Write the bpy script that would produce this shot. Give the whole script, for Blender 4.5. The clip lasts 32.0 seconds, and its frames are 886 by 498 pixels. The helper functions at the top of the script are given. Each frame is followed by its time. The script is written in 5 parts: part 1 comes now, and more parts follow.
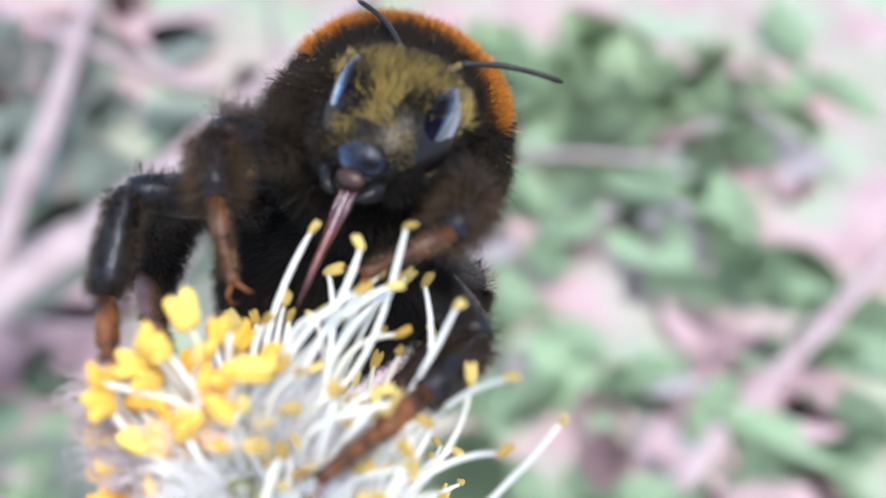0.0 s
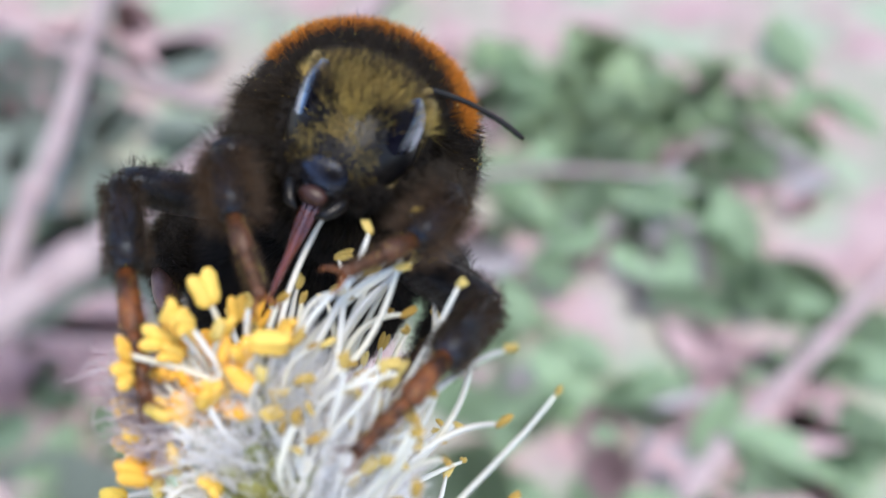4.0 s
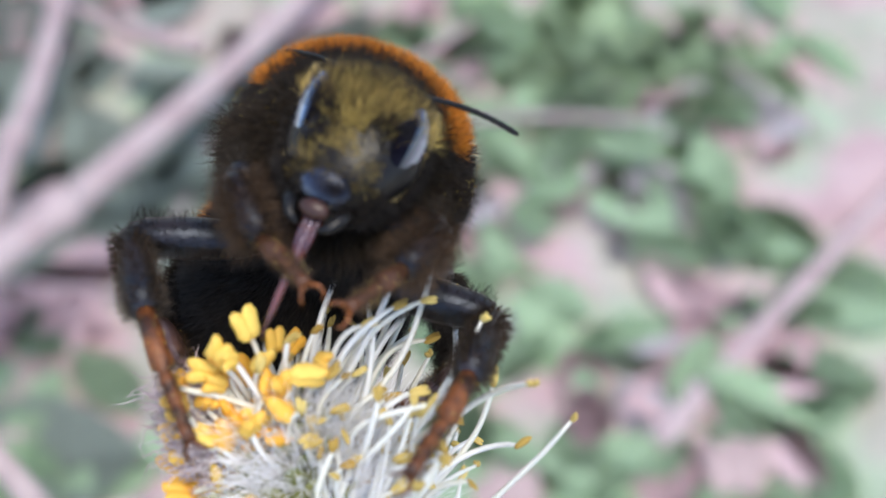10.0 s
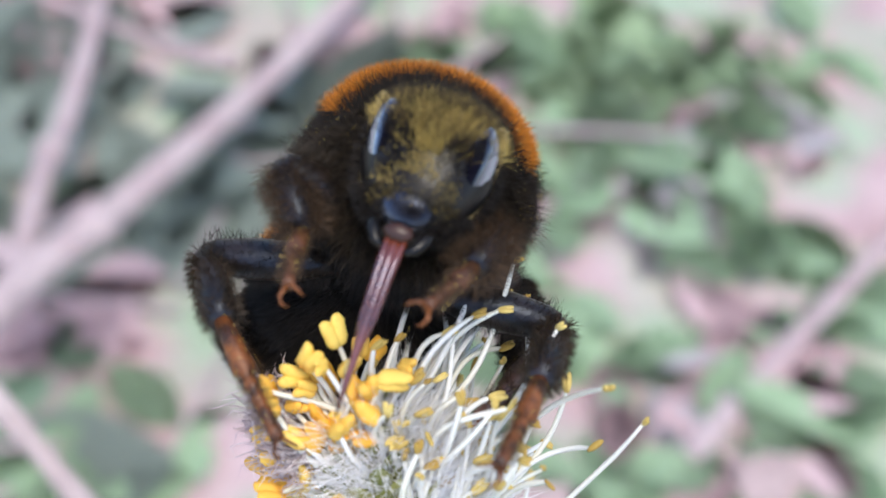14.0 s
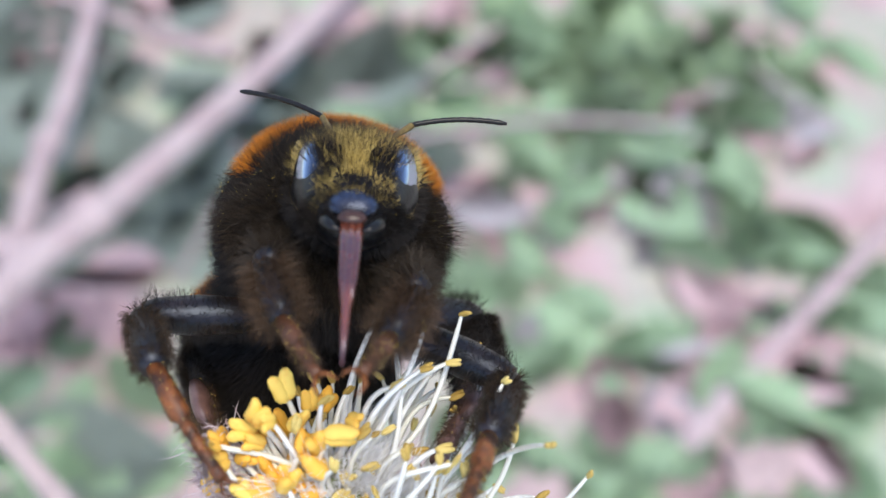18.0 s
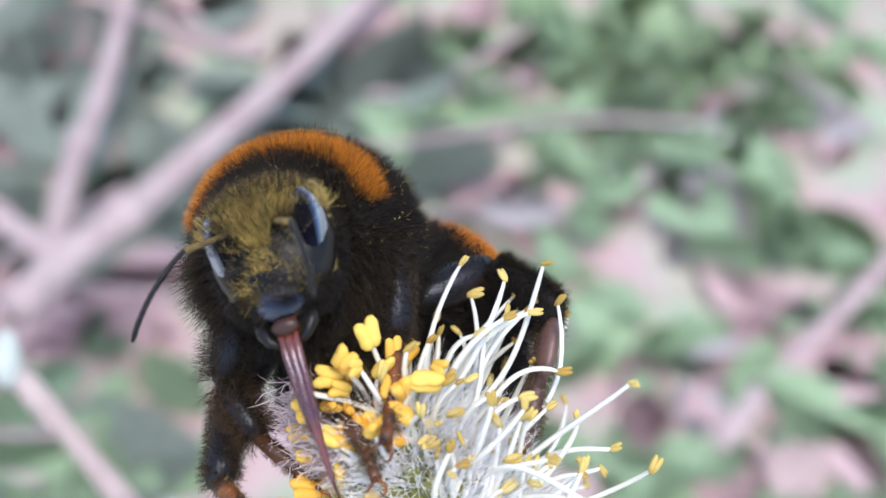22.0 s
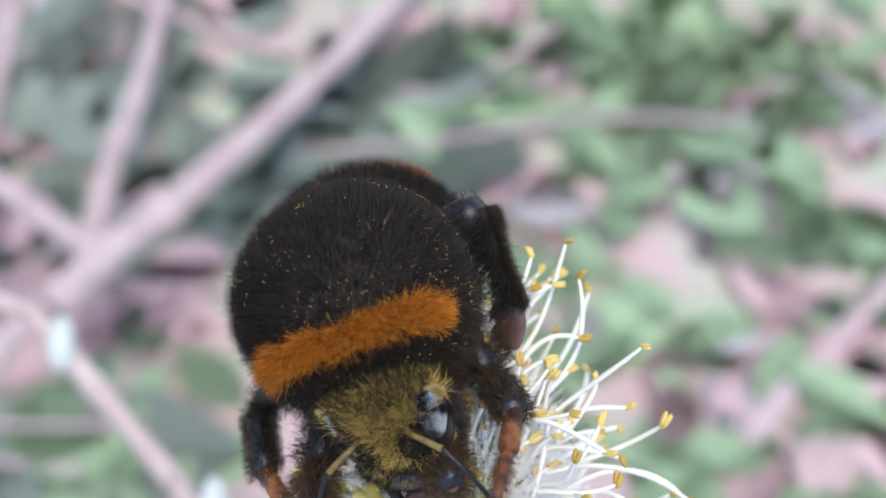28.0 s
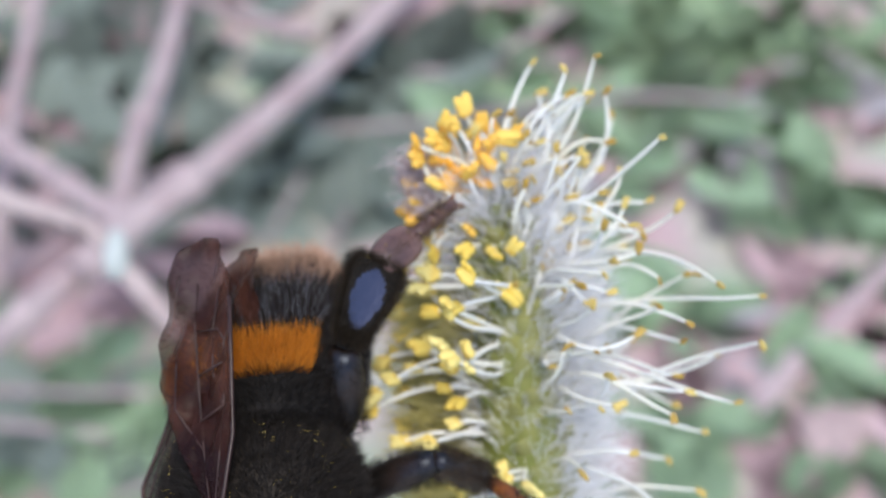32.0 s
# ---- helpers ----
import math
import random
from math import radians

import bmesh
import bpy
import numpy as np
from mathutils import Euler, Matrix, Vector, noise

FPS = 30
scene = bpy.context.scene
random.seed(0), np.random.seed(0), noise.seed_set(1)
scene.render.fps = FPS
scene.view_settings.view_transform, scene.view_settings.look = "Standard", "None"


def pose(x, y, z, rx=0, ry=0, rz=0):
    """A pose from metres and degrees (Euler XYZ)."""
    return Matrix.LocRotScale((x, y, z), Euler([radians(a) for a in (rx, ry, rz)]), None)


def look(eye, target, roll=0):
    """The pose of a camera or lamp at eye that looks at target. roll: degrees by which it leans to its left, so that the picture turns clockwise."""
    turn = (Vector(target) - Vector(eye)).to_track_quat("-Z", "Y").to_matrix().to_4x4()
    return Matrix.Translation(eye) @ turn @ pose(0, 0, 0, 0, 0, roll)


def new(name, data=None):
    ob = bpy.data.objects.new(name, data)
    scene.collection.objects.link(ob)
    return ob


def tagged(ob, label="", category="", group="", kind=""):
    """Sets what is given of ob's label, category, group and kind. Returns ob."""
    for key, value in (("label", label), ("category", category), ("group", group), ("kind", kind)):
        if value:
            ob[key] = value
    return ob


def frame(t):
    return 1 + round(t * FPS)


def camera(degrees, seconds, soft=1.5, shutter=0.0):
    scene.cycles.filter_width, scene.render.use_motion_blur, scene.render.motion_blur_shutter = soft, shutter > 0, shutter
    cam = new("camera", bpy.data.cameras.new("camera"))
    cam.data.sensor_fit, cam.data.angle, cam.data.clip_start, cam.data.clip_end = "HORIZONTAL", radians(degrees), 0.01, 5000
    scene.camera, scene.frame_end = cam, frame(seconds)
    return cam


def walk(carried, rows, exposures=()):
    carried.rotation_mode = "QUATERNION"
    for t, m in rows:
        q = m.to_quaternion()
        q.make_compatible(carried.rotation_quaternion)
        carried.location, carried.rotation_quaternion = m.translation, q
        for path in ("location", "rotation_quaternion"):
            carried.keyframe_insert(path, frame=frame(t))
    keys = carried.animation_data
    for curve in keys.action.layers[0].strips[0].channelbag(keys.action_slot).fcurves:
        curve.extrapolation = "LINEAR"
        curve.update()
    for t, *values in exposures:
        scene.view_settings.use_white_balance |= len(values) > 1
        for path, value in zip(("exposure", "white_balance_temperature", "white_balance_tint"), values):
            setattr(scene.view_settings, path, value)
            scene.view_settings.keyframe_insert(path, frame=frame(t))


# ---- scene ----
MM = 0.001
HEIGHT = 0.3435        # height of the lens over the ground
STAGE = pose(0, 0, HEIGHT, 38, 0, 0)   # x right, y up, z towards the lens, 52 degrees down


def near(x, y, z, rx=0, ry=0, rz=0):
    """A pose on the stage, in millimetres and degrees."""
    return STAGE @ pose(x * MM, y * MM, z * MM, rx, ry, rz)


def small(x, y, z, rx=0, ry=0, rz=0):
    """A pose in a thing's own space, in millimetres and degrees."""
    return pose(x * MM, y * MM, z * MM, rx, ry, rz)


# ---- camera ----
cam = camera(40.0, 32.0, soft=1.5)
cam.data.dof.use_dof = True
cam.data.dof.focus_distance = 0.0463
cam.data.dof.aperture_fstop = 47.0
walk(cam, [
    (0, near(6.28, 7.37, -23.26, 2.12, -3.49, 0.00)), (0.5, near(6.45, 6.51, -23.15, 2.27, -3.39, 0.00)), (1, near(5.32, 7.36, -23.05, 2.28, -3.53, 0.00)),
    (1.5, near(5.52, 7.16, -22.88, 2.49, -3.06, 0.00)), (2, near(4.60, 7.18, -22.79, 2.64, -3.20, 0.00)), (2.5, near(5.97, 6.48, -22.60, 3.16, -3.26, 0.00)),
    (4.5, near(6.30, 6.39, -20.09, 2.84, -3.29, 0.00)), (5, near(6.56, 6.64, -19.52, 2.64, -3.22, 0.00)), (5.5, near(5.44, 7.76, -19.00, 2.22, -3.65, 0.00)),
    (6, near(5.93, 8.09, -18.39, 2.26, -3.69, 0.00)), (6.5, near(5.73, 7.83, -18.13, 2.06, -4.00, 0.00)), (7, near(5.47, 7.88, -17.85, 1.93, -3.71, 0.00)),
    (7.5, near(5.03, 8.06, -17.59, 1.54, -3.81, 0.00)), (8, near(4.77, 7.49, -17.31, 1.64, -3.80, 0.00)), (8.5, near(5.18, 8.35, -18.98, 2.15, -3.10, 0.00)),
    (9, near(6.04, 7.64, -21.64, 1.49, -3.91, 0.00)), (9.5, near(5.56, 8.36, -19.62, 0.13, -5.05, 0.00)), (10, near(4.41, 9.37, -17.99, -0.01, -4.38, 0.00)),
    (10.5, near(3.50, 9.76, -17.30, -0.32, -4.04, 0.00)), (11, near(2.79, 10.21, -16.57, -0.15, -4.30, 0.00)), (11.5, near(2.80, 10.15, -16.49, -0.06, -4.40, 0.00)),
    (12, near(3.46, 9.50, -16.33, 0.29, -4.12, 0.00)), (12.5, near(3.29, 9.32, -16.25, 0.34, -3.95, 0.00)), (13, near(3.14, 9.44, -16.16, 0.48, -3.75, 0.00)),
    (13.5, near(2.59, 9.75, -16.08, 0.28, -3.39, 0.00)), (14, near(2.42, 9.29, -15.95, 0.66, -3.19, 0.00)), (14.5, near(3.92, 9.21, -15.72, 0.97, -2.77, 0.00)),
    (16.5, near(3.73, 11.25, -15.35, 0.25, -3.16, 0.00)), (17, near(3.22, 11.39, -15.30, -0.09, -3.37, 0.00)), (17.5, near(3.91, 11.66, -15.17, -0.25, -3.48, 0.00)),
    (18, near(4.35, 11.86, -15.27, -0.15, -3.07, 0.00)), (18.5, near(4.71, 11.56, -15.41, 0.17, -2.70, 0.00)), (19, near(4.06, 10.93, -15.61, 0.61, -2.50, 0.00)),
    (19.5, near(3.76, 12.02, -15.86, 0.19, -2.51, 0.00)), (20, near(3.03, 11.93, -16.14, -0.11, -2.70, 0.00)), (20.5, near(4.07, 11.39, -16.10, -0.34, -2.60, 0.00)),
    (21, near(4.55, 10.32, -16.05, -0.23, -2.45, 0.00)), (21.5, near(3.17, 9.24, -15.52, -0.05, -2.29, 0.00)), (22, near(2.21, 9.87, -14.92, 0.07, -1.93, 0.00)),
    (22.5, near(1.78, 10.05, -14.27, 0.00, -1.29, 0.00)), (23, near(2.10, 9.77, -13.62, 0.08, -1.16, 0.00)), (23.5, near(2.79, 9.71, -13.33, -0.10, -1.07, 0.00)),
    (24, near(3.14, 8.85, -13.05, -0.09, -1.13, 0.00)), (24.5, near(3.15, 9.37, -12.80, -0.23, -1.28, 0.00)), (25, near(2.15, 9.54, -12.51, -0.09, -1.11, 0.00)),
    (25.5, near(1.64, 9.75, -12.02, -0.05, -1.15, 0.00)), (27.5, near(2.46, 8.73, -9.81, -0.07, -0.82, 0.00)), (28, near(1.88, 9.08, -9.22, -0.00, -0.51, 0.00)),
    (28.5, near(1.95, 8.96, -8.99, 0.01, -0.42, 0.00)), (29, near(2.98, 8.81, -8.77, -0.22, -0.47, 0.00)), (29.5, near(3.39, 7.24, -6.00, -0.36, -0.51, 0.00)),
    (30, near(4.04, 6.32, -2.89, -0.81, -0.63, 0.00)), (30.5, near(2.59, 5.30, -2.18, -0.90, -0.45, 0.00)), (31, near(0.88, 3.91, -1.50, -0.61, -0.50, 0.00)),
    (31.5, near(0.92, 3.72, -0.73, -0.34, -0.09, 0.00)), (32, near(0.00, 0.00, 0.00, -0.00, -0.00, 0.00)),
], exposures=[(0, 1.36), (2.5, 1.24), (5, 0.97), (12, 1.06), (28, 1.13), (32, 0.86)])

# ---- light ----
world = bpy.data.worlds.new("sky")
scene.world = world
world.use_nodes = True
wn = world.node_tree.nodes
sky = wn.new("ShaderNodeTexSky")
sky.sky_type = "NISHITA"
sky.sun_disc = False
sky.sun_elevation = radians(72)
sky.sun_rotation = radians(200)
wn["Background"].inputs[1].default_value = 0.14
world.node_tree.links.new(sky.outputs[0], wn["Background"].inputs[0])
sun_data = bpy.data.lights.new("sun", "SUN")
sun_data.energy, sun_data.angle, sun_data.color = 1.4, radians(30), (1.0, 0.92, 0.78)
sun = new("sun", sun_data)
sun.matrix_basis = look((0.2, -0.19, 1.1), (0, 0, 0))


# ---- materials ----
def material(name, rough=0.5, metal=0.0, spec=0.5):
    m = bpy.data.materials.new(name)
    m.use_nodes = True
    n, l = m.node_tree.nodes, m.node_tree.links
    b = n["Principled BSDF"]
    b.inputs["Roughness"].default_value = rough
    b.inputs["Metallic"].default_value = metal
    b.inputs["Specular IOR Level"].default_value = spec
    return m, n, l, b


def mix_of(n, l, fac, a, b):
    x = n.new("ShaderNodeMix")
    x.data_type = "RGBA"
    for sock, val in ((x.inputs[6], a), (x.inputs[7], b)):
        if isinstance(val, tuple):
            sock.default_value = (*val, 1)
        else:
            l.new(val, sock)
    l.new(fac, x.inputs[0])
    return x.outputs[2]


def ramp_of(n, l, fac, lo, hi):
    r = n.new("ShaderNodeMapRange")
    r.inputs[1].default_value, r.inputs[2].default_value = lo, hi
    l.new(fac, r.inputs[0])
    return r.outputs[0]


def noise_of(n, l, scale, detail=3.0, rough=0.5):
    c = n.new("ShaderNodeTexCoord")
    t = n.new("ShaderNodeTexNoise")
    t.inputs["Scale"].default_value, t.inputs["Detail"].default_value = scale, detail
    t.inputs["Roughness"].default_value = rough
    l.new(c.outputs["Object"], t.inputs["Vector"])
    return t.outputs["Fac"]


def bump_of(n, l, b, height, strength, dist):
    u = n.new("ShaderNodeBump")
    u.inputs["Strength"].default_value, u.inputs["Distance"].default_value = strength, dist
    l.new(height, u.inputs["Height"])
    l.new(u.outputs[0], b.inputs["Normal"])


def two_tone(name, a, b, scale, rough=0.5, fine=0.0, spec=0.5, lo=0.35, hi=0.65, ior=1.45, tint=(1, 1, 1)):
    """Two colours by noise at one scale, and fine grain with relief at a fifth of it."""
    m, n, l, p = material(name, rough, 0, spec)
    p.inputs["IOR"].default_value = ior
    p.inputs["Specular Tint"].default_value = (*tint, 1)
    c = mix_of(n, l, ramp_of(n, l, noise_of(n, l, scale), lo, hi), a, b)
    g = noise_of(n, l, scale * 6, 4)
    dark = tuple(x * 0.6 for x in a)
    c = mix_of(n, l, ramp_of(n, l, g, 0.55, 0.8), c, dark)
    l.new(c, p.inputs["Base Color"])
    if fine:
        bump_of(n, l, p, g, 0.6, fine)
    return m


def hair_material(name, a, b, rough=0.6, spec=0.3, sss=0.0):
    """Strand colour that differs from strand to strand."""
    m, n, l, p = material(name, rough, 0, spec)
    g = n.new("ShaderNodeNewGeometry")
    l.new(mix_of(n, l, g.outputs["Random Per Island"], a, b), p.inputs["Base Color"])
    return m


def random_material(name, a, b, scale, rough=0.5, spec=0.4, spot=None):
    """Colour that differs from object to object, with noise on top."""
    m, n, l, p = material(name, rough, 0, spec)
    o = n.new("ShaderNodeObjectInfo")
    c = mix_of(n, l, o.outputs["Random"], a, b)
    g = noise_of(n, l, scale)
    c = mix_of(n, l, ramp_of(n, l, g, 0.5, 0.8), c, spot or tuple(x * 0.7 for x in a))
    l.new(c, p.inputs["Base Color"])
    bump_of(n, l, p, g, 0.4, 0.00005)
    return m


def rim_gloss(m, lo, hi):
    """Gloss that rises where the surface turns away from the eye."""
    n, l = m.node_tree.nodes, m.node_tree.links
    w = n.new("ShaderNodeLayerWeight")
    w.inputs[0].default_value = 0.5
    l.new(ramp_of(n, l, w.outputs["Facing"], lo, hi), n["Principled BSDF"].inputs["Specular IOR Level"])
    return m


M_CUTICLE = two_tone("black_cuticle", (0.005, 0.005, 0.006), (0.012, 0.010, 0.009), 900, 0.3, 0.00002, 0.35)
M_PLATE = two_tone("shiny_tibia", (0.012, 0.012, 0.018), (0.02, 0.02, 0.028), 900, 0.36, 0.00004, 0.5, ior=2.0, tint=(0.55, 0.62, 1.0))
M_LEG = two_tone("leg_cuticle", (0.007, 0.006, 0.005), (0.024, 0.014, 0.009), 700, 0.36, 0.00004, 0.5, ior=1.5, tint=(0.66, 0.78, 1.0))
M_TARSUS = two_tone("tarsus_brown", (0.24, 0.075, 0.018), (0.035, 0.015, 0.010), 1400, 0.45, 0.00005)
M_FORETARSUS = two_tone("fore_tarsus_brown", (0.15, 0.055, 0.022), (0.05, 0.02, 0.010), 900, 0.45, 0.00003)
M_EYE = rim_gloss(two_tone("compound_eye", (0.004, 0.004, 0.008), (0.008, 0.008, 0.014), 3000, 0.14, 0.000004, 0.5, ior=3.5, tint=(0.72, 0.8, 1.0)), 0.12, 0.45)
M_CLYPEUS = rim_gloss(two_tone("clypeus_black", (0.006, 0.006, 0.008), (0.014, 0.012, 0.012), 1500, 0.26, 0.00003, 0.5, ior=2.3, tint=(0.6, 0.7, 1.0)), 0.0, 0.4)
M_TONGUE = two_tone("tongue_red_brown", (0.19, 0.045, 0.017), (0.06, 0.014, 0.008), 500, 0.24, 0.00002, 0.5, ior=1.9, tint=(0.78, 0.78, 1.0))
M_LABRUM = two_tone("labrum_brown", (0.05, 0.02, 0.014), (0.02, 0.009, 0.008), 900, 0.35, 0.00002)
M_BLACK = hair_material("black_pile", (0.008, 0.0075, 0.0075), (0.041, 0.034, 0.030), 0.6, 0.12)
M_BROWN = hair_material("brown_pile", (0.012, 0.009, 0.006), (0.060, 0.042, 0.027), 0.6)
M_ORANGE = hair_material("orange_pile", (0.40, 0.122, 0.009), (0.78, 0.29, 0.03), 0.6)
M_YELLOW = hair_material("dusty_yellow_pile", (0.24, 0.155, 0.032), (0.74, 0.54, 0.17), 0.65)
M_FRINGE = hair_material("pale_fringe", (0.34, 0.25, 0.10), (0.62, 0.50, 0.26), 0.6)
M_SCAPE = two_tone("dusty_scape", (0.22, 0.15, 0.045), (0.085, 0.055, 0.02), 2500, 0.7, 0.00003)
M_TAWNY = hair_material("tawny_leg_hair", (0.024, 0.015, 0.009), (0.115, 0.066, 0.036), 0.6)
M_HINDTARSUS = two_tone("hind_tarsus_brown", (0.18, 0.095, 0.075), (0.085, 0.043, 0.034), 900, 0.42, 0.00004, 0.5, ior=1.6, tint=(0.75, 0.8, 1.0))
M_BUFF = hair_material("buff_pile", (0.36, 0.19, 0.12), (0.66, 0.44, 0.32), 0.65)
M_SILVER = hair_material("silvery_hair", (0.10, 0.10, 0.12), (0.36, 0.37, 0.42), 0.5)
M_POLLEN = hair_material("pollen", (0.62, 0.40, 0.05), (0.85, 0.66, 0.22), 0.8)
M_CORE = two_tone("catkin_core_green", (0.16, 0.19, 0.04), (0.30, 0.30, 0.09), 500, 0.6, 0.0001)
M_BRACT = random_material("bract_green", (0.17, 0.20, 0.05), (0.34, 0.33, 0.12), 800, 0.55)
M_SILK = hair_material("silky_hair", (0.82, 0.81, 0.82), (0.94, 0.93, 0.94), 0.4, 0.5)
# duller than the silk: the flank's shade is put into this colour
M_FLANK = hair_material("flank_shade_hair", (0.30, 0.27, 0.07), (0.60, 0.54, 0.24), 0.6)
M_MAUVE = hair_material("mauve_wool", (0.40, 0.31, 0.33), (0.66, 0.58, 0.58), 0.6)
M_TWIG = two_tone("twig_bark", (0.12, 0.08, 0.05), (0.22, 0.15, 0.09), 200, 0.7, 0.0003)
M_FILAMENT = random_material("filament_white", (0.84, 0.84, 0.82), (0.80, 0.79, 0.68), 300, 0.45, spot=(0.72, 0.72, 0.68))
M_ANTHER = random_material("anther_yellow", (0.84, 0.40, 0.03), (0.90, 0.64, 0.14), 1500, 0.7, spot=(0.80, 0.30, 0.04))
M_LEMON = random_material("anther_lemon", (0.80, 0.58, 0.10), (0.88, 0.76, 0.30), 1500, 0.7, spot=(0.82, 0.52, 0.06))
M_SPENT = random_material("anther_spent", (0.42, 0.26, 0.05), (0.74, 0.58, 0.19), 2200, 0.7)


def wing_material():
    m, n, l, p = material("wing_membrane", 0.28, 0, 0.14)
    p.inputs["Base Color"].default_value = (0.22, 0.12, 0.09, 1)
    g = noise_of(n, l, 500, 4)
    c = mix_of(n, l, ramp_of(n, l, g, 0.3, 0.7), (0.045, 0.014, 0.010), (0.15, 0.058, 0.038))
    c = mix_of(n, l, ramp_of(n, l, noise_of(n, l, 170, 2), 0.42, 0.66), c, (0.030, 0.011, 0.012))
    l.new(c, p.inputs["Base Color"])
    p.inputs["Alpha"].default_value = 0.8
    bump_of(n, l, p, g, 1.0, 0.0005)
    return m


M_WING = wing_material()
M_VEIN = two_tone("wing_vein", (0.028, 0.012, 0.010), (0.055, 0.026, 0.021), 600, 0.35)


# ---- mesh helpers ----
def mesh_object(name, bm, mat, parent=None, label="", smooth=True):
    me = bpy.data.meshes.new(name)
    bm.to_mesh(me)
    bm.free()
    me.materials.append(mat)
    if smooth:
        me.polygons.foreach_set("use_smooth", [True] * len(me.polygons))
    ob = new(name, me)
    if parent:
        ob.parent = parent
    if label:
        tagged(ob, label)
    return ob


def data_object(name, verts, faces, mat, parent=None, label="", kind="", smooth=False):
    me = bpy.data.meshes.new(name)
    me.from_pydata(verts, [], faces)
    me.materials.append(mat)
    if smooth:
        me.polygons.foreach_set("use_smooth", [True] * len(me.polygons))
    ob = new(name, me)
    if parent:
        ob.parent = parent
    return tagged(ob, label, kind=kind)


def thing(name, label, category, group="", m=None):
    ob = new(name)
    ob.empty_display_size = 0.002
    if m:
        ob.matrix_basis = m
    return tagged(ob, label, category, group)


def ball(bm, c, r, turn=(0, 0, 0), seg=24, rings=16):
    """An ellipsoid, in millimetres."""
    g = bmesh.ops.create_uvsphere(bm, u_segments=seg, v_segments=rings, radius=1)["verts"]
    m = small(*c, *turn) @ Matrix.Diagonal((*[x * MM for x in r], 1))
    bmesh.ops.transform(bm, matrix=m, verts=g)
    return g


def tube(bm, pts, radii, sides=6, caps=True):
    """A tapered tube along points given in metres."""
    rings, last = [], None
    for i, p in enumerate(pts):
        p = Vector(p)
        d = (Vector(pts[min(i + 1, len(pts) - 1)]) - Vector(pts[max(i - 1, 0)])).normalized()
        if last is None:
            a = d.orthogonal().normalized()
        else:
            a = (last - d * last.dot(d)).normalized()
        last = a
        b = d.cross(a)
        r = radii[i] if isinstance(radii, (list, tuple)) else radii
        rings.append([bm.verts.new(p + (a * math.cos(2 * math.pi * k / sides) + b * math.sin(2 * math.pi * k / sides)) * r) for k in range(sides)])
    for u, v in zip(rings, rings[1:]):
        for k in range(sides):
            bm.faces.new((u[k], u[(k + 1) % sides], v[(k + 1) % sides], v[k]))
    if caps:
        bm.faces.new(rings[0][::-1])
        bm.faces.new(rings[-1])


def strands(roots, tips, bends, width):
    """Verts and faces of three-sided tapering hairs (metres): root, bent middle and tip."""
    roots, tips, bends = np.array(roots), np.array(tips), np.array(bends)
    d = tips - roots
    d /= np.linalg.norm(d, axis=1)[:, None] + 1e-12
    ref = np.where(np.abs(d[:, 2:3]) < 0.9, np.array([[0, 0, 1.0]]), np.array([[1.0, 0, 0]]))
    a = np.cross(d, ref)
    a /= np.linalg.norm(a, axis=1)[:, None]
    b = np.cross(d, a)
    n = len(roots)
    v = np.zeros((n, 7, 3))
    for k in range(3):
        o = a * math.cos(k * 2.0944) + b * math.sin(k * 2.0944)
        v[:, k] = roots + o * width
        v[:, 3 + k] = bends + o * width * 0.8
    v[:, 6] = tips
    base = np.arange(n)[:, None] * 7
    f = []
    for k in range(3):
        j = (k + 1) % 3
        f += [(k, j, 3 + j), (k, 3 + j, 3 + k), (3 + k, 3 + j, 6)]
    faces = (base[:, None, :] + np.array(f)[None, :, :]).reshape(-1, 3)
    return v.reshape(-1, 3).tolist(), faces.tolist()


def pile(name, parent, mat, spots, length, width=0.022, lean=(0, 0, 0), loose=0.35, label="", seed=1):
    """Fur: hairs on spots of (point, normal) in millimetres."""
    rnd = np.random.RandomState(seed)
    p = np.array([s[0] for s in spots], float)
    nrm = np.array([s[1] for s in spots], float)
    nrm /= np.linalg.norm(nrm, axis=1)[:, None]
    d = nrm + rnd.normal(0, loose, p.shape) + np.array(lean)
    d /= np.linalg.norm(d, axis=1)[:, None]
    ln = length * rnd.uniform(0.6, 1.15, (len(p), 1))
    tip = p + d * ln
    mid = p + (d * 0.45 + nrm * 0.1) * ln
    v, f = strands((p - nrm * 0.1) * MM, tip * MM, mid * MM, width * MM)
    return data_object(name, v, f, mat, parent, label, "stuff")


def flat_crown(spots):
    """Head spots lowered where the crown is flattened."""
    return [((p[0], p[1], p[2] - 0.55 * max(0, (p[2] + 0.6) / 2.55) ** 1.5), n) for p, n in spots]


def spots_on(c, r, n, keep, seed):
    """Random spots (mm) with normals on an ellipsoid, where keep(unit) holds."""
    rnd = np.random.RandomState(seed)
    out = []
    while len(out) < n:
        u = rnd.normal(0, 1, 3)
        u /= np.linalg.norm(u)
        if keep(u):
            out.append((np.array(c) + u * np.array(r), u / np.array(r)))
    return out


# ---- bumblebee ----
TH = (4.65, 4.4, 4.5)


def collar(u):
    """The orange band across the front of the thorax."""
    return u[2] > 0.20 + 0.08 * noise.noise(Vector(u) * 9) and 0.60 + 0.05 * noise.noise(Vector(u) * 7) < u[1] + 0.15 * abs(u[0]) < 0.765 + 0.04 * noise.noise(Vector(u) * 8)


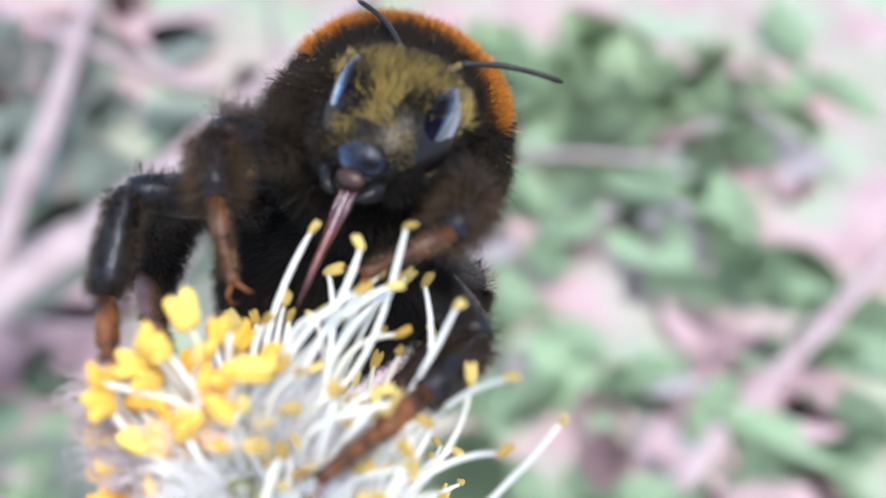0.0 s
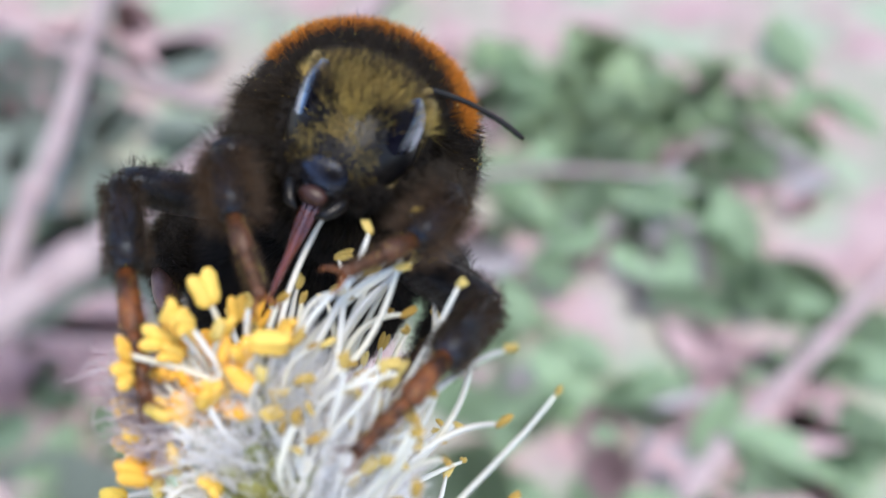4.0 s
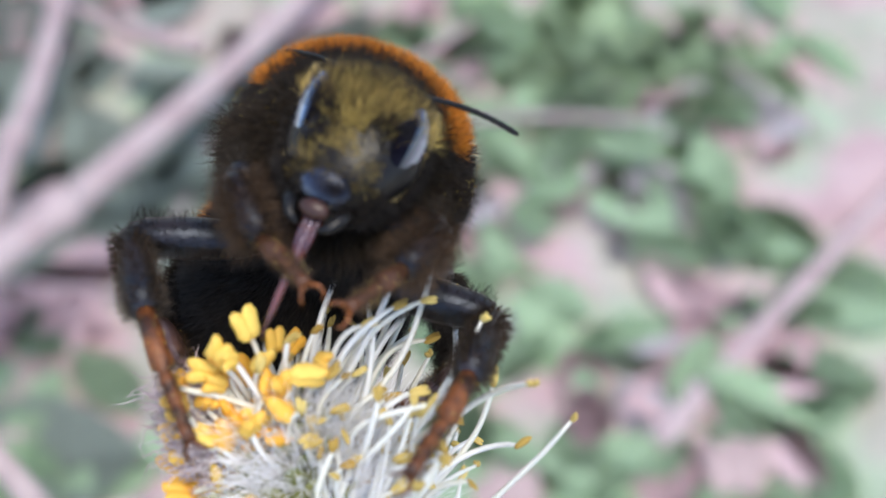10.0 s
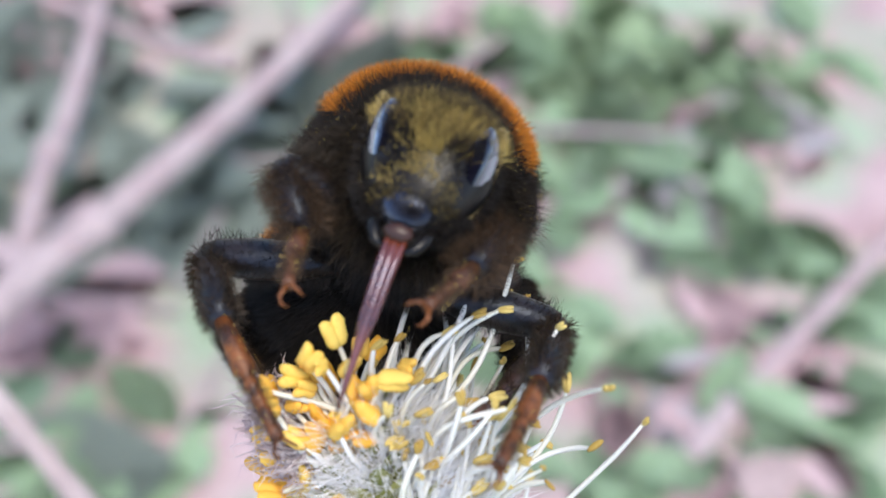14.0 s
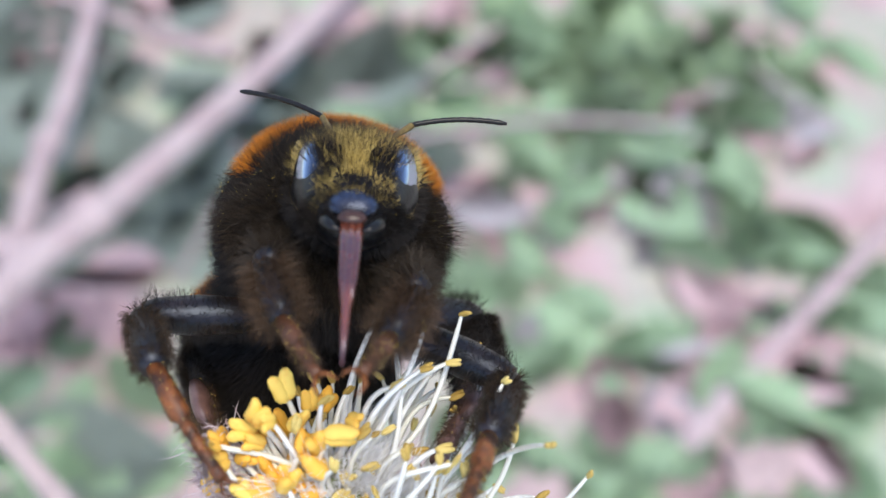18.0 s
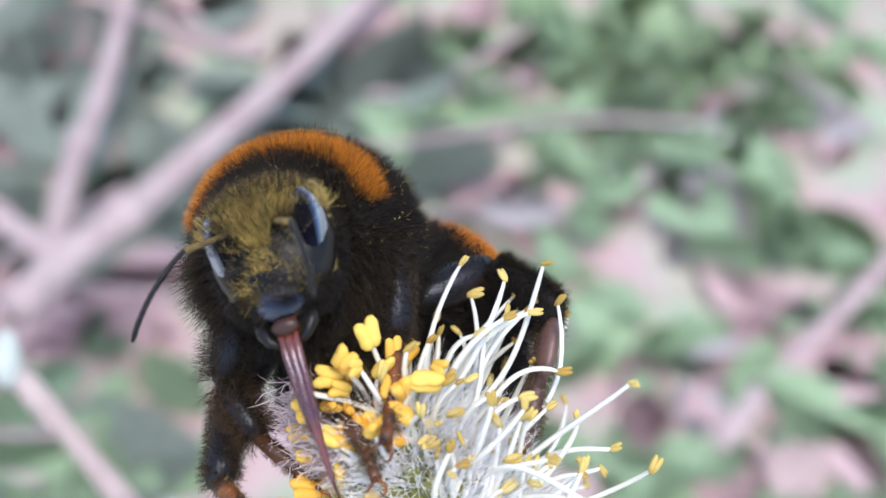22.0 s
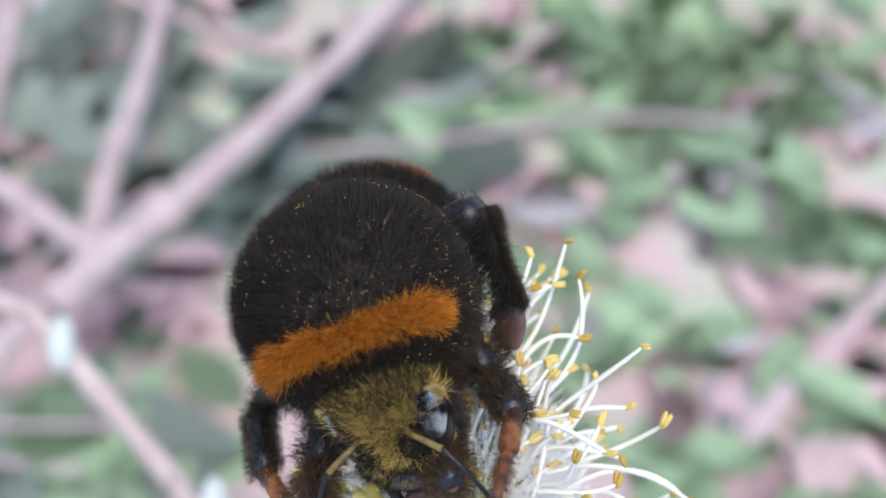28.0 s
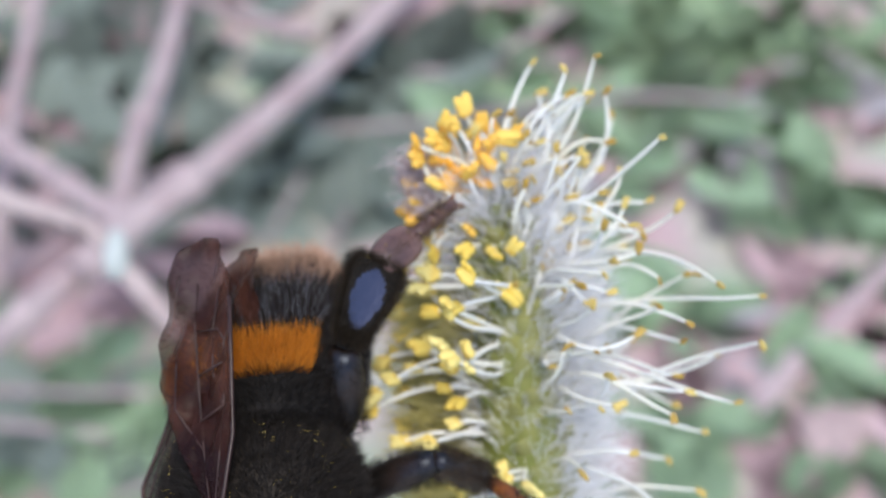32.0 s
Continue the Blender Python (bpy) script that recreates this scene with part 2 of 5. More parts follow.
def build_thorax(bee):
    bm = bmesh.new()
    g = ball(bm, (0, 0, 0), TH, seg=36, rings=24)
    th = mesh_object("thorax", bm, M_BLACK, bee, "black furry thorax with an orange collar")
    pile("collar_fur", th, M_ORANGE, spots_on((0, 0, 0), TH, 11000, collar, 11), 1.0, 0.0105, (0, -0.25, 0.1), 0.38, "bright orange collar hair", 12)
    pile("collar_dark_hair", th, M_BROWN, spots_on((0, 0, 0), TH, 3600, collar, 10), 0.95, 0.011, (0, -0.1, 0.1), 0.45, "", 9)
    pile("thorax_fur", th, M_BLACK, spots_on((0, 0, 0), TH, 34000, lambda u: not collar(u) and u[1] > -0.93, 13), 0.95, 0.012, (0, -0.4, 0.05), 0.5, "black hair", 14)
    pile("guard_hair", th, M_BLACK, spots_on((0, 0, 0), TH, 5000, lambda u: u[1] > -0.93, 113), 1.3, 0.008, (0, -0.2, 0.1), 0.5, "long fine black hair", 114)
    pile("beard_fur", th, M_BROWN, spots_on((0, 0, 0), TH, 6500, lambda u: u[1] > 0.25 and u[2] < -0.05, 19), 1.7, 0.010, (0, 0.25, -0.45), 0.38, "long dark brown chest hair", 20)
    pile("dusted_fur", th, M_BROWN, spots_on((0, 0, 0), TH, 3600, lambda u: u[1] > 0.72 and u[2] > -0.1, 17), 0.9, 0.010, (0, 0.1, 0.2), 0.45, "brown pollen-dusted hair", 18)
    sp = spots_on((0, 0, 0), tuple(x + 0.72 for x in TH), 620, lambda u: u[2] > -0.3 and noise.noise(Vector(u) * 5) > 0.12, 15)
    pollen_grains("pollen", th, sp, 16, 0.020)
    return th


def pollen_grains(name, parent, spots, seed, size=0.05):
    rnd = random.Random(seed)
    v, f = [], []
    for p, nrm in spots:
        c = [x * MM for x in p]
        r = size * MM * rnd.uniform(0.6, 1.3)
        b = len(v)
        v += [(c[0] + r, c[1], c[2]), (c[0] - r, c[1], c[2]), (c[0], c[1] + r, c[2]), (c[0], c[1] - r, c[2]), (c[0], c[1], c[2] + r), (c[0], c[1], c[2] - r)]
        f += [(b, b + 2, b + 4), (b + 2, b + 1, b + 4), (b + 1, b + 3, b + 4), (b + 3, b, b + 4), (b + 2, b, b + 5), (b + 1, b + 2, b + 5), (b + 3, b + 1, b + 5), (b, b + 3, b + 5)]
    return data_object(name, v, f, M_POLLEN, parent, "yellow pollen grains", "stuff")


AB_PROFILE = [(0.0, 1.2), (0.5, 2.6), (1.6, 3.9), (3.0, 4.55), (4.6, 4.7), (6.2, 4.4), (7.8, 3.6), (9.2, 2.5), (10.3, 1.2), (10.7, 0.15)]


def ab_radius(y):
    return float(np.interp(y, [a for a, _ in AB_PROFILE], [b for _, b in AB_PROFILE]))


def build_abdomen(bee):
    bm = bmesh.new()
    rings = []
    for i in range(41):
        y = 10.7 * i / 40
        r = ab_radius(y) * (1 - 0.025 * (1 - (y % 1.8) / 1.8))
        ring = []
        for k in range(32):
            a = 2 * math.pi * k / 32
            ring.append(bm.verts.new((r * math.cos(a) * MM, -y * MM, (r * math.sin(a) * 0.92 - 0.02 * y * y) * MM)))
        rings.append(ring)
    for u, v in zip(rings, rings[1:]):
        for k in range(32):
            bm.faces.new((u[k], v[k], v[(k + 1) % 32], u[(k + 1) % 32]))
    bm.faces.new(rings[0])
    bm.faces.new(rings[-1][::-1])
    ab = mesh_object("abdomen", bm, M_BLACK, bee, "black abdomen with an orange band and buff tail")

    def ring_spots(y0, y1, n, seed, up=-2.0):
        rnd = random.Random(seed)
        out = []
        while len(out) < n:
            y, a = rnd.uniform(y0, y1), rnd.uniform(0, 2 * math.pi)
            if math.sin(a) < up:
                continue
            r = ab_radius(y)
            slope = (ab_radius(y + 0.1) - ab_radius(y - 0.1)) / 0.2
            out.append(((r * math.cos(a), -y, r * math.sin(a) * 0.92 - 0.02 * y * y), (math.cos(a), slope, math.sin(a))))
        return out
    lean = (0, -0.75, 0)
    pile("front_fur", ab, M_BLACK, ring_spots(0.3, 3.1, 7500, 21), 1.15, 0.013, lean, 0.25, "black hair", 22)
    pile("band_fur", ab, M_ORANGE, ring_spots(3.0, 4.8, 8000, 23, 0.22), 1.1, 0.012, lean, 0.22, "orange band hair", 24)
    pile("middle_fur", ab, M_BLACK, ring_spots(4.6, 9.6, 12000, 25), 1.0, 0.013, lean, 0.22, "black hair", 26)
    pile("belly_fur", ab, M_BLACK, [s for s in ring_spots(3.0, 4.8, 9000, 29) if s[1][2] < 0.22], 0.9, 0.014, lean, 0.25, "", 30)
    pile("tail_fur", ab, M_BUFF, ring_spots(8.0, 10.4, 4200, 27), 1.5, 0.009, (0, -0.35, 0), 0.45, "pale buff tail hair", 28)
    pile("silver_hair", ab, M_SILVER, ring_spots(5.2, 8.4, 900, 121, 0.0), 1.15, 0.008, lean, 0.3, "silvery hair tips", 122)
    return ab


def build_head(bee):
    """Its origin is the neck; y is the way the face looks."""
    bm = bmesh.new()
    g = ball(bm, (0, 1.5, -0.6), (2.35, 1.45, 2.55), seg=32, rings=24)
    for v in g:
        z = (v.co.z / MM + 0.6) / 2.55
        v.co.z -= 0.55 * MM * max(0, z) ** 1.5
        v.co.x *= 1 - 0.28 * max(0, -z) ** 1.2
        v.co.z -= 0.45 * MM * max(0, -z)
        v.co.y += 0.25 * MM * max(0, -z)
    head = mesh_object("head", bm, M_CUTICLE, bee, "head dusted with yellow pollen")
    head.scale = (1.10, 1.10, 1.10)
    # eyes, long and narrow, on the sides
    for side in (1, -1):
        bm = bmesh.new()
        ball(bm, (0, 0, 0), (0.53, 0.82, 1.56), seg=28, rings=22)
        for v in bm.verts:
            v.co.y += 0.10 * MM * (v.co.z / (1.56 * MM)) ** 2
        e = mesh_object("compound_eye", bm, M_EYE, head, "glossy black compound eye")
        e.matrix_basis = small(1.68 * side, 1.94, -0.25, -6, 9 * side, 24 * side)
        # rim of pale hairs behind the eye
        rim, turned = [], e.matrix_basis.to_3x3()
        for i in range(900):
            a = 2.9 * (i / 900) - 1.45
            q = Vector((side * 0.16, -0.80 * math.cos(a) ** 0.7 + 0.1 * math.sin(a) ** 2, 1.60 * math.sin(a)))
            rim.append((tuple(e.matrix_basis @ (q * MM) / MM), tuple(turned @ Vector((side * 0.9, -0.05, 0.3 * math.sin(a))))))
        pile("eye_fringe", head, M_FRINGE, rim, 0.30, 0.0085, (0, 0.25, 0.1), 0.28, "pale hair rim", 31 + side)
        # mandible
        bm = bmesh.new()
        tube(bm, [Vector(q) * MM for q in ((side * 0.98, 2.25, -2.9), (side * 0.90, 2.5, -3.35), (side * 0.68, 2.62, -3.72), (side * 0.34, 2.66, -3.95))], [0.26 * MM, 0.25 * MM, 0.20 * MM, 0.08 * MM], 8)
        mesh_object("mandible", bm, M_CUTICLE, head, "shiny dark mandible")
    bm = bmesh.new()
    ball(bm, (0, 2.56, -2.45), (0.92, 0.42, 0.70), (-14, 0, 0), 24, 16)
    mesh_object("clypeus", bm, M_CLYPEUS, head, "shiny black clypeus")
    pile("clypeus_hair", head, M_BLACK, spots_on((0, 2.56, -2.45), (0.94, 0.44, 0.72), 420, lambda u: u[1] > 0.1 and u[2] > -0.1 or abs(u[0]) > 0.7, 52), 0.4, 0.008, (0, 0.2, -0.5), 0.4, "", 53)
    pile("clypeus_dust", head, M_YELLOW, spots_on((0, 2.56, -2.45), (0.92, 0.42, 0.70), 160, lambda u: u[1] > 0.1 and u[2] > 0.2, 54), 0.3, 0.008, (0, 0.2, -0.3), 0.5, "", 55)
    bm = bmesh.new()
    ball(bm, (0, 2.72, -3.32), (0.52, 0.24, 0.32), (-10, 0, 0), 16, 10)
    mesh_object("labrum", bm, M_LABRUM, head, "reddish brown labrum")
    # tongue with its sheath
    bm = bmesh.new()
    tube(bm, [Vector(q) * MM for q in ((0, 2.5, -3.2), (0, 2.75, -4.4), (0, 2.75, -6.2), (0, 2.45, -8.4), (0, 2.2, -9.6))], [0.20 * MM, 0.21 * MM, 0.18 * MM, 0.12 * MM, 0.03 * MM], 10)
    TONGUE.append(mesh_object("tongue", bm, M_TONGUE, head, "long red-brown tongue in its shiny sheath"))
    for side in (1, -1):
        bm = bmesh.new()
        tube(bm, [Vector(q) * MM for q in ((side * 0.28, 2.5, -3.0), (side * 0.23, 2.78, -4.4), (side * 0.19, 2.72, -6.2), (side * 0.10, 2.5, -7.6))], [0.13 * MM, 0.16 * MM, 0.12 * MM, 0.03 * MM], 8)
        TONGUE.append(mesh_object("galea", bm, M_TONGUE, head))

    def face(u):
        return u[1] > 0.1 or u[2] > 0.35

    dice = random.Random(38)

    def yellow(u):
        """Dust on crown and face that leaves two dark pits at the feelers' roots and thins towards the cheeks."""
        x = abs(u[0]) + 0.10 * noise.noise(Vector(u) * 4) + 0.12 * noise.noise(Vector(u) * 13)
        if not face(u):
            return False
        pit = ((x - 0.37) / 0.21) ** 2 + ((u[2] - 0.05) / 0.30) ** 2
        if pit < 1:
            return dice.random() < 0.06
        if u[2] > 0.40:
            return u[1] > -0.25 and dice.random() < 1.0 - 1.1 * max(0, x - 0.25) - 1.6 * max(0, u[2] - 0.86)
        if u[2] > -0.30:
            return dice.random() < 1.0 - 3.6 * max(0, x - 0.14)
        return -0.72 < u[2] and 0.22 < x < 0.55 and dice.random() < 0.5
    c, r = (0, 1.5, -0.6), (2.35, 1.45, 2.55)
    pile("lip_fur", head, M_BLACK, spots_on(c, r, 2200, lambda u: u[1] > 0.0 and -0.97 < u[2] < -0.5, 49), 0.55, 0.009, (0, 0.3, -0.3), 0.4, "", 50)
    crown = flat_crown(spots_on(c, r, 4200, lambda u: yellow(u) and u[2] > 0.05, 39))
    pile("crown_fan", head, M_YELLOW, [(p, (n[0] * 3.0, n[1], n[2] + 0.15)) for p, n in crown], 0.95, 0.0085, (0, 0.05, 0.9), 0.55, "dusty yellow crown hair", 40)
    pile("nape_fur", head, M_BROWN, flat_crown(spots_on(c, r, 3600, lambda u: u[2] > 0.72, 36)), 1.05, 0.010, (0, -0.1, 0.3), 0.4, "", 37)
    pile("face_fur", head, M_YELLOW, flat_crown(spots_on(c, r, 5200, yellow, 41)), 0.42, 0.0085, (0, 0.2, 0.4), 0.55, "dusty yellow hair", 42)
    pile("crown_fur", head, M_BLACK, flat_crown(spots_on(c, r, 3800, lambda u: u[2] > 0.1 and abs(u[0]) < 0.75, 47)), 1.2, 0.0085, (0, 0.05, 1.0), 0.55, "", 48)
    pile("cheek_fur", head, M_BLACK, flat_crown(spots_on(c, r, 6500, lambda u: not yellow(u) and u[2] > -0.85 and not (abs(u[0]) > 0.6 and u[1] > 0.0), 43)), 0.55, 0.011, (0, 0.1, -0.1), 0.35, "black hair", 44)
    pollen_grains("pollen", head, spots_on(c, (2.5, 1.66, 2.68), 420, lambda u: u[1] > 0.1 and abs(u[0]) < 0.62 and u[2] > -0.6, 45), 46, 0.016)
    # antennae: scape and twelve-jointed flagellum
    for side, name in ((1, "right"), (-1, "left")):
        bm = bmesh.new()
        tube(bm, [Vector(q) * MM for q in ((0, 0, 0), (0, 0.0, 1.0), (0, 0.0, 2.1))], [0.09 * MM, 0.11 * MM, 0.13 * MM], 8)
        pts, rad = [Vector((0, 0, 2.05)) * MM], [0.11 * MM]
        for i in range(22):
            s = 0.17 * i
            turn = 0.45 + 0.012 * i
            pts.append(Vector((side * s * math.sin(turn), -0.012 * s * s, 2.15 + s * math.cos(turn))) * MM)
            rad.append((0.095 if i % 2 == 0 else 0.11) * (1 if i < 21 else 0.5) * MM)
        tube(bm, pts, rad, 8)
        bm.faces.ensure_lookup_table()
        for q in range(18):
            bm.faces[q].material_index = 1
        an = mesh_object("antenna", bm, M_CUTICLE, head, "jointed black antenna with a pollen-dusted base")
        an.data.materials.append(M_SCAPE)
        ANTENNAE[name] = (an, side)
    return head


ANTENNAE = {}
TONGUE = []


def build_wing(bee, side):
    """A fore wing with its veins, lying back over the abdomen."""
    outline = [(0, 0), (1.2, 0.75), (4.0, 1.15), (8.0, 1.25), (11.5, 0.95), (13.6, 0.1), (14.0, -1.2), (13.3, -2.6), (11.5, -3.7), (9.0, -4.1), (6.5, -3.6), (3.5, -2.2), (1.2, -0.9)]
    rnd = random.Random(51)
    bm = bmesh.new()
    nx, ny = 70, 22
    grid = []
    top = lambda x: float(np.interp(x, [p[0] for p in outline[:7]], [p[1] for p in outline[:7]]))
    low = lambda x: float(np.interp(x, [p[0] for p in outline[:6:-1]] + [14.0], [p[1] for p in outline[:6:-1]] + [-1.2]))
    def height(x, w):
        return 0.22 * math.sin(x * 0.9 + w * 1.3) * (abs(w) * 0.3) + 0.10 * math.sin(x * 2.3 - w * 3.1) * min(1, x / 4) + 0.15 * math.sin(w * 1.8) + 0.16 * noise.noise(Vector((x * 0.9, w * 1.6, 3))) * min(1, x / 3)
    for i in range(nx + 1):
        x = 14.0 * i / nx
        row = []
        for j in range(ny + 1):
            w = top(x) + (low(x) - top(x)) * j / ny
            row.append(bm.verts.new((side * w * 0.85 * MM, -x * MM, height(x, w) * MM)))
        grid.append(row)
    for i in range(nx):
        for j in range(ny):
            bm.faces.new((grid[i][j], grid[i + 1][j], grid[i + 1][j + 1], grid[i][j + 1]))
    bmesh.ops.solidify(bm, geom=bm.faces[:], thickness=0.02 * MM)
    wing = mesh_object("wing", bm, M_WING, bee, "brown translucent veined wing")
    WINGS[side] = wing
    veins = [[(0, 0.0), (1.2, 0.72), (4, 1.12), (8, 1.22), (10.5, 1.05)], [(0.2, -0.1), (3, 0.3), (5.5, 0.55), (8.3, 0.6), (9.5, 1.1)], [(0.3, -0.3), (3.5, -0.9), (6.5, -1.3), (9.5, -1.5), (11.5, -1.4)],
             [(4.8, -1.1), (5.4, 0.5)], [(7.0, -1.35), (7.4, 0.55)], [(9.2, -1.5), (9.0, 0.3), (8.5, 0.6)], [(5.4, 0.5), (7.0, -0.3), (9.1, -0.3), (11.2, 0.2)], [(3.5, -0.9), (5.5, -2.4), (8.5, -2.8)], [(8.5, -2.8), (9.0, -1.5)]]
    for i, line in enumerate(veins):
        bm = bmesh.new()
        tube(bm, [Vector((side * w * 0.85, -x, height(x, w))) * MM for x, w in line], (0.11 if i == 0 else 0.05) * MM, 5)
        mesh_object("vein", bm, M_VEIN, wing)
    return wing


# hip (bee space), lengths of femur, tibia, tarsus, thickness of each, in millimetres
LEGS = {
    "right_fore": ((2.3, 2.2, -2.9), (3.6, 2.9, 3.6), (0.80, 0.70, 0.32)),
    "left_fore": ((-2.3, 2.2, -2.9), (3.6, 2.9, 3.6), (0.80, 0.70, 0.32)),
    "right_middle": ((2.6, -0.5, -4.2), (5.4, 4.2, 5.6), (0.88, 0.75, 0.36)),
    "left_middle": ((-2.6, -0.5, -4.2), (5.4, 4.2, 5.6), (0.88, 0.75, 0.36)),
    "right_hind": ((2.4, -2.4, -3.0), (4.6, 4.4, 6.0), (1.05, 0.92, 0.50)),
    "left_hind": ((-2.4, -2.4, -3.0), (4.6, 4.4, 6.0), (1.05, 0.92, 0.50)),
}
LEG_PARTS = {}


def build_leg(bee, name):
    hip, lens, thick = LEGS[name]
    fore = "fore" in name
    hind = "hind" in name
    # femur: local +y runs from the knee back to the hip
    bm = bmesh.new()
    L, r = lens[0], thick[0]
    tube(bm, [Vector((0, L * k, 0)) * MM for k in (0, 0.12, 0.4, 0.75, 1.0)], [r * 0.62 * MM, r * 0.85 * MM, r * MM, r * 0.9 * MM, r * 0.5 * MM], 12)
    fe = mesh_object("femur", bm, M_LEG, bee, "shiny black femur")
    pile("leg_hair", fe, M_BROWN if fore else M_BLACK, [((r * 0.9 * math.cos(a), L * y, r * 0.9 * math.sin(a)), (math.cos(a), 0, math.sin(a))) for a, y in RND_LEG if fore or math.sin(a) < 0.45 or y > 0.7 or (a * 97) % 1 < 0.4], 1.05 if fore else 0.6, 0.009, (0, -0.1, -0.2), 0.4, "", 61)
    # tibia: +y runs from knee to ankle
    bm = bmesh.new()
    L, r = lens[1], thick[1]
    if hind:
        plate_of = lambda y: r * 1.42 * float(np.interp(y, (0, 0.06, 0.2, 0.5, 0.8, 0.93, 1), (0.30, 0.46, 0.60, 0.82, 1.0, 1.0, 0.72)))
        rings = []
        for q in range(31):
            y = q / 30
            w, ring = plate_of(y), []
            for k in range(17):
                x = 1 - 2 * k / 16
                ring.append(bm.verts.new((w * x * MM, L * y * MM, r * (0.30 + 0.10 * x * x - 0.12 * max(0, abs(x) - 0.8) * 5) * MM)))
            for k in range(1, 8):
                a = math.pi * k / 8
                ring.append(bm.verts.new((-w * math.cos(a) * MM, L * y * MM, r * (0.2 - 0.85 * math.sin(a)) * MM)))
            rings.append(ring)
        for u, v in zip(rings, rings[1:]):
            for k in range(24):
                bm.faces.new((u[k], v[k], v[(k + 1) % 24], u[(k + 1) % 24]))
        bm.faces.new(rings[0])
        bm.faces.new(rings[-1][::-1])
        bmesh.ops.recalc_face_normals(bm, faces=bm.faces[:])
    else:
        tube(bm, [Vector((0, L * k, 0)) * MM for k in (-0.02, 0.1, 0.45, 0.8, 1.0)], [r * 0.55 * MM, r * 0.8 * MM, r * 0.95 * MM, r * MM, r * 0.7 * MM], 12)
    ti = mesh_object("tibia", bm, M_PLATE if hind else M_LEG, bee, "broad shiny tibia with a hair fringe" if hind else "hairy dark tibia")
    if hind:
        ti.data.materials.append(M_BLACK)
        bald = lambda x, y: (x / 0.70) ** 2 + ((y - 0.57) / 0.35) ** 2 < 1
        for face in ti.data.polygons:
            y = face.center.y / (L * MM)
            bare = face.normal.z > 0.5 and bald(face.center.x / (plate_of(y) * MM), y)
            face.material_index = 0 if bare else 1
        fr = []
        for a, y in RND_LEG:
            s = 1 if a < math.pi else -1
            fr.append(((s * plate_of(y) * (0.86 + 0.14 * abs(math.cos(a))), L * y, r * 0.2), (s, 0.25, 0.1 + 0.9 * abs(math.sin(a)))))
        for a, y in RND_LEG[:500]:
            fr.append((((2 * y - 1) * plate_of(0.95), L * 0.97, r * 0.2), (0.5 * (2 * y - 1), 1, 0.6)))
        for a, y in RND_LEG[500:1100]:
            fr.append((((2 * y - 1) * plate_of(0.1), L * 0.18 * a / 6.283, r * 0.3), (0.5 * (2 * y - 1), 0.4, 1)))
        for a, y in RND_LEG:
            x = a / math.pi - 1
            if not bald(x, y):
                fr.append(((plate_of(y) * x, L * y, r * 0.3), (0.6 * x, 0.3, 1)))
        inner = [(plate_of(y) * math.cos(a), L * y, r * (0.2 - 0.8 * abs(math.sin(a)))) for a, y in RND_LEG]
        inner = [(q, (q[0] * 0.7, 0.3, q[2] - r * 0.2)) for q in inner]
        pile("inner_hair", ti, M_BLACK, inner, 0.75, 0.010, (0, 0.2, 0), 0.45, "", 66)
        pile("leg_fringe", ti, M_BROWN, fr, 0.75, 0.009, (0, 0.3, 0), 0.45, "", 62)
    else:
        pile("leg_hair", ti, M_TAWNY if fore else M_BROWN, [((r * 0.9 * math.cos(a), L * y, r * 0.9 * math.sin(a)), (math.cos(a), 0, math.sin(a))) for a, y in RND_LEG], 1.0 if fore else 0.5, 0.009, (0, 0.5, 0), 0.45, "", 63)
    if not fore and not hind:
        pile("shin_dust_hair", ti, M_TAWNY, [((r * 0.9 * math.cos(a), L * y, r * 0.9 * math.sin(a)), (math.cos(a), 0, math.sin(a))) for a, y in RND_LEG[:900]], 0.35, 0.008, (0, 0.3, 0), 0.5, "", 67)
    # tarsus: long first joint, three short ones, claw joint with two hooks
    bm = bmesh.new()
    L, r = lens[2], thick[2]
    pts, rad = [], []
    cuts = [0, 0.48, 0.60, 0.71, 0.81, 1.0]
    for i in range(5):
        a, b = cuts[i], cuts[i + 1]
        k = (1.5 if hind else 1.25) if i == 0 else 0.8
        for q, w in ((0.0, 0.5), (0.1, 0.8), (0.3, 0.95), (0.5, 1.0), (0.7, 0.97), (0.88, 0.82), (0.98, 0.5)) if hind and i == 0 else ((0.02, 0.74), (0.45, 0.88), (0.9, 0.98)):
            y = a + (b - a) * q
            pts.append(Vector((0, L * y, -0.5 * max(0, y - 0.45))) * MM)
            rad.append(r * k * w * MM)
    tube(bm, pts, rad, 14)
    if hind:
        for v in bm.verts:
            if v.co.y < L * 0.475 * MM:
                v.co.x *= 1.35
                v.co.z *= 0.6
    ta = mesh_object("tarsus", bm, M_FORETARSUS if fore else M_HINDTARSUS if hind else M_TARSUS, bee, "red-brown jointed tarsus with two claws")
    for s in (1, -1):
        bm = bmesh.new()
        tube(bm, [Vector((s * 0.05, L * 0.97, -0.25)) * MM, Vector((s * 0.35, L + 0.25, -0.25)) * MM, Vector((s * 0.45, L + 0.42, -0.5)) * MM, Vector((s * 0.38, L + 0.32, -0.8)) * MM], [0.09 * MM, 0.08 * MM, 0.06 * MM, 0.015 * MM], 6)
        mesh_object("claw", bm, M_TARSUS, ta, "hooked claw")
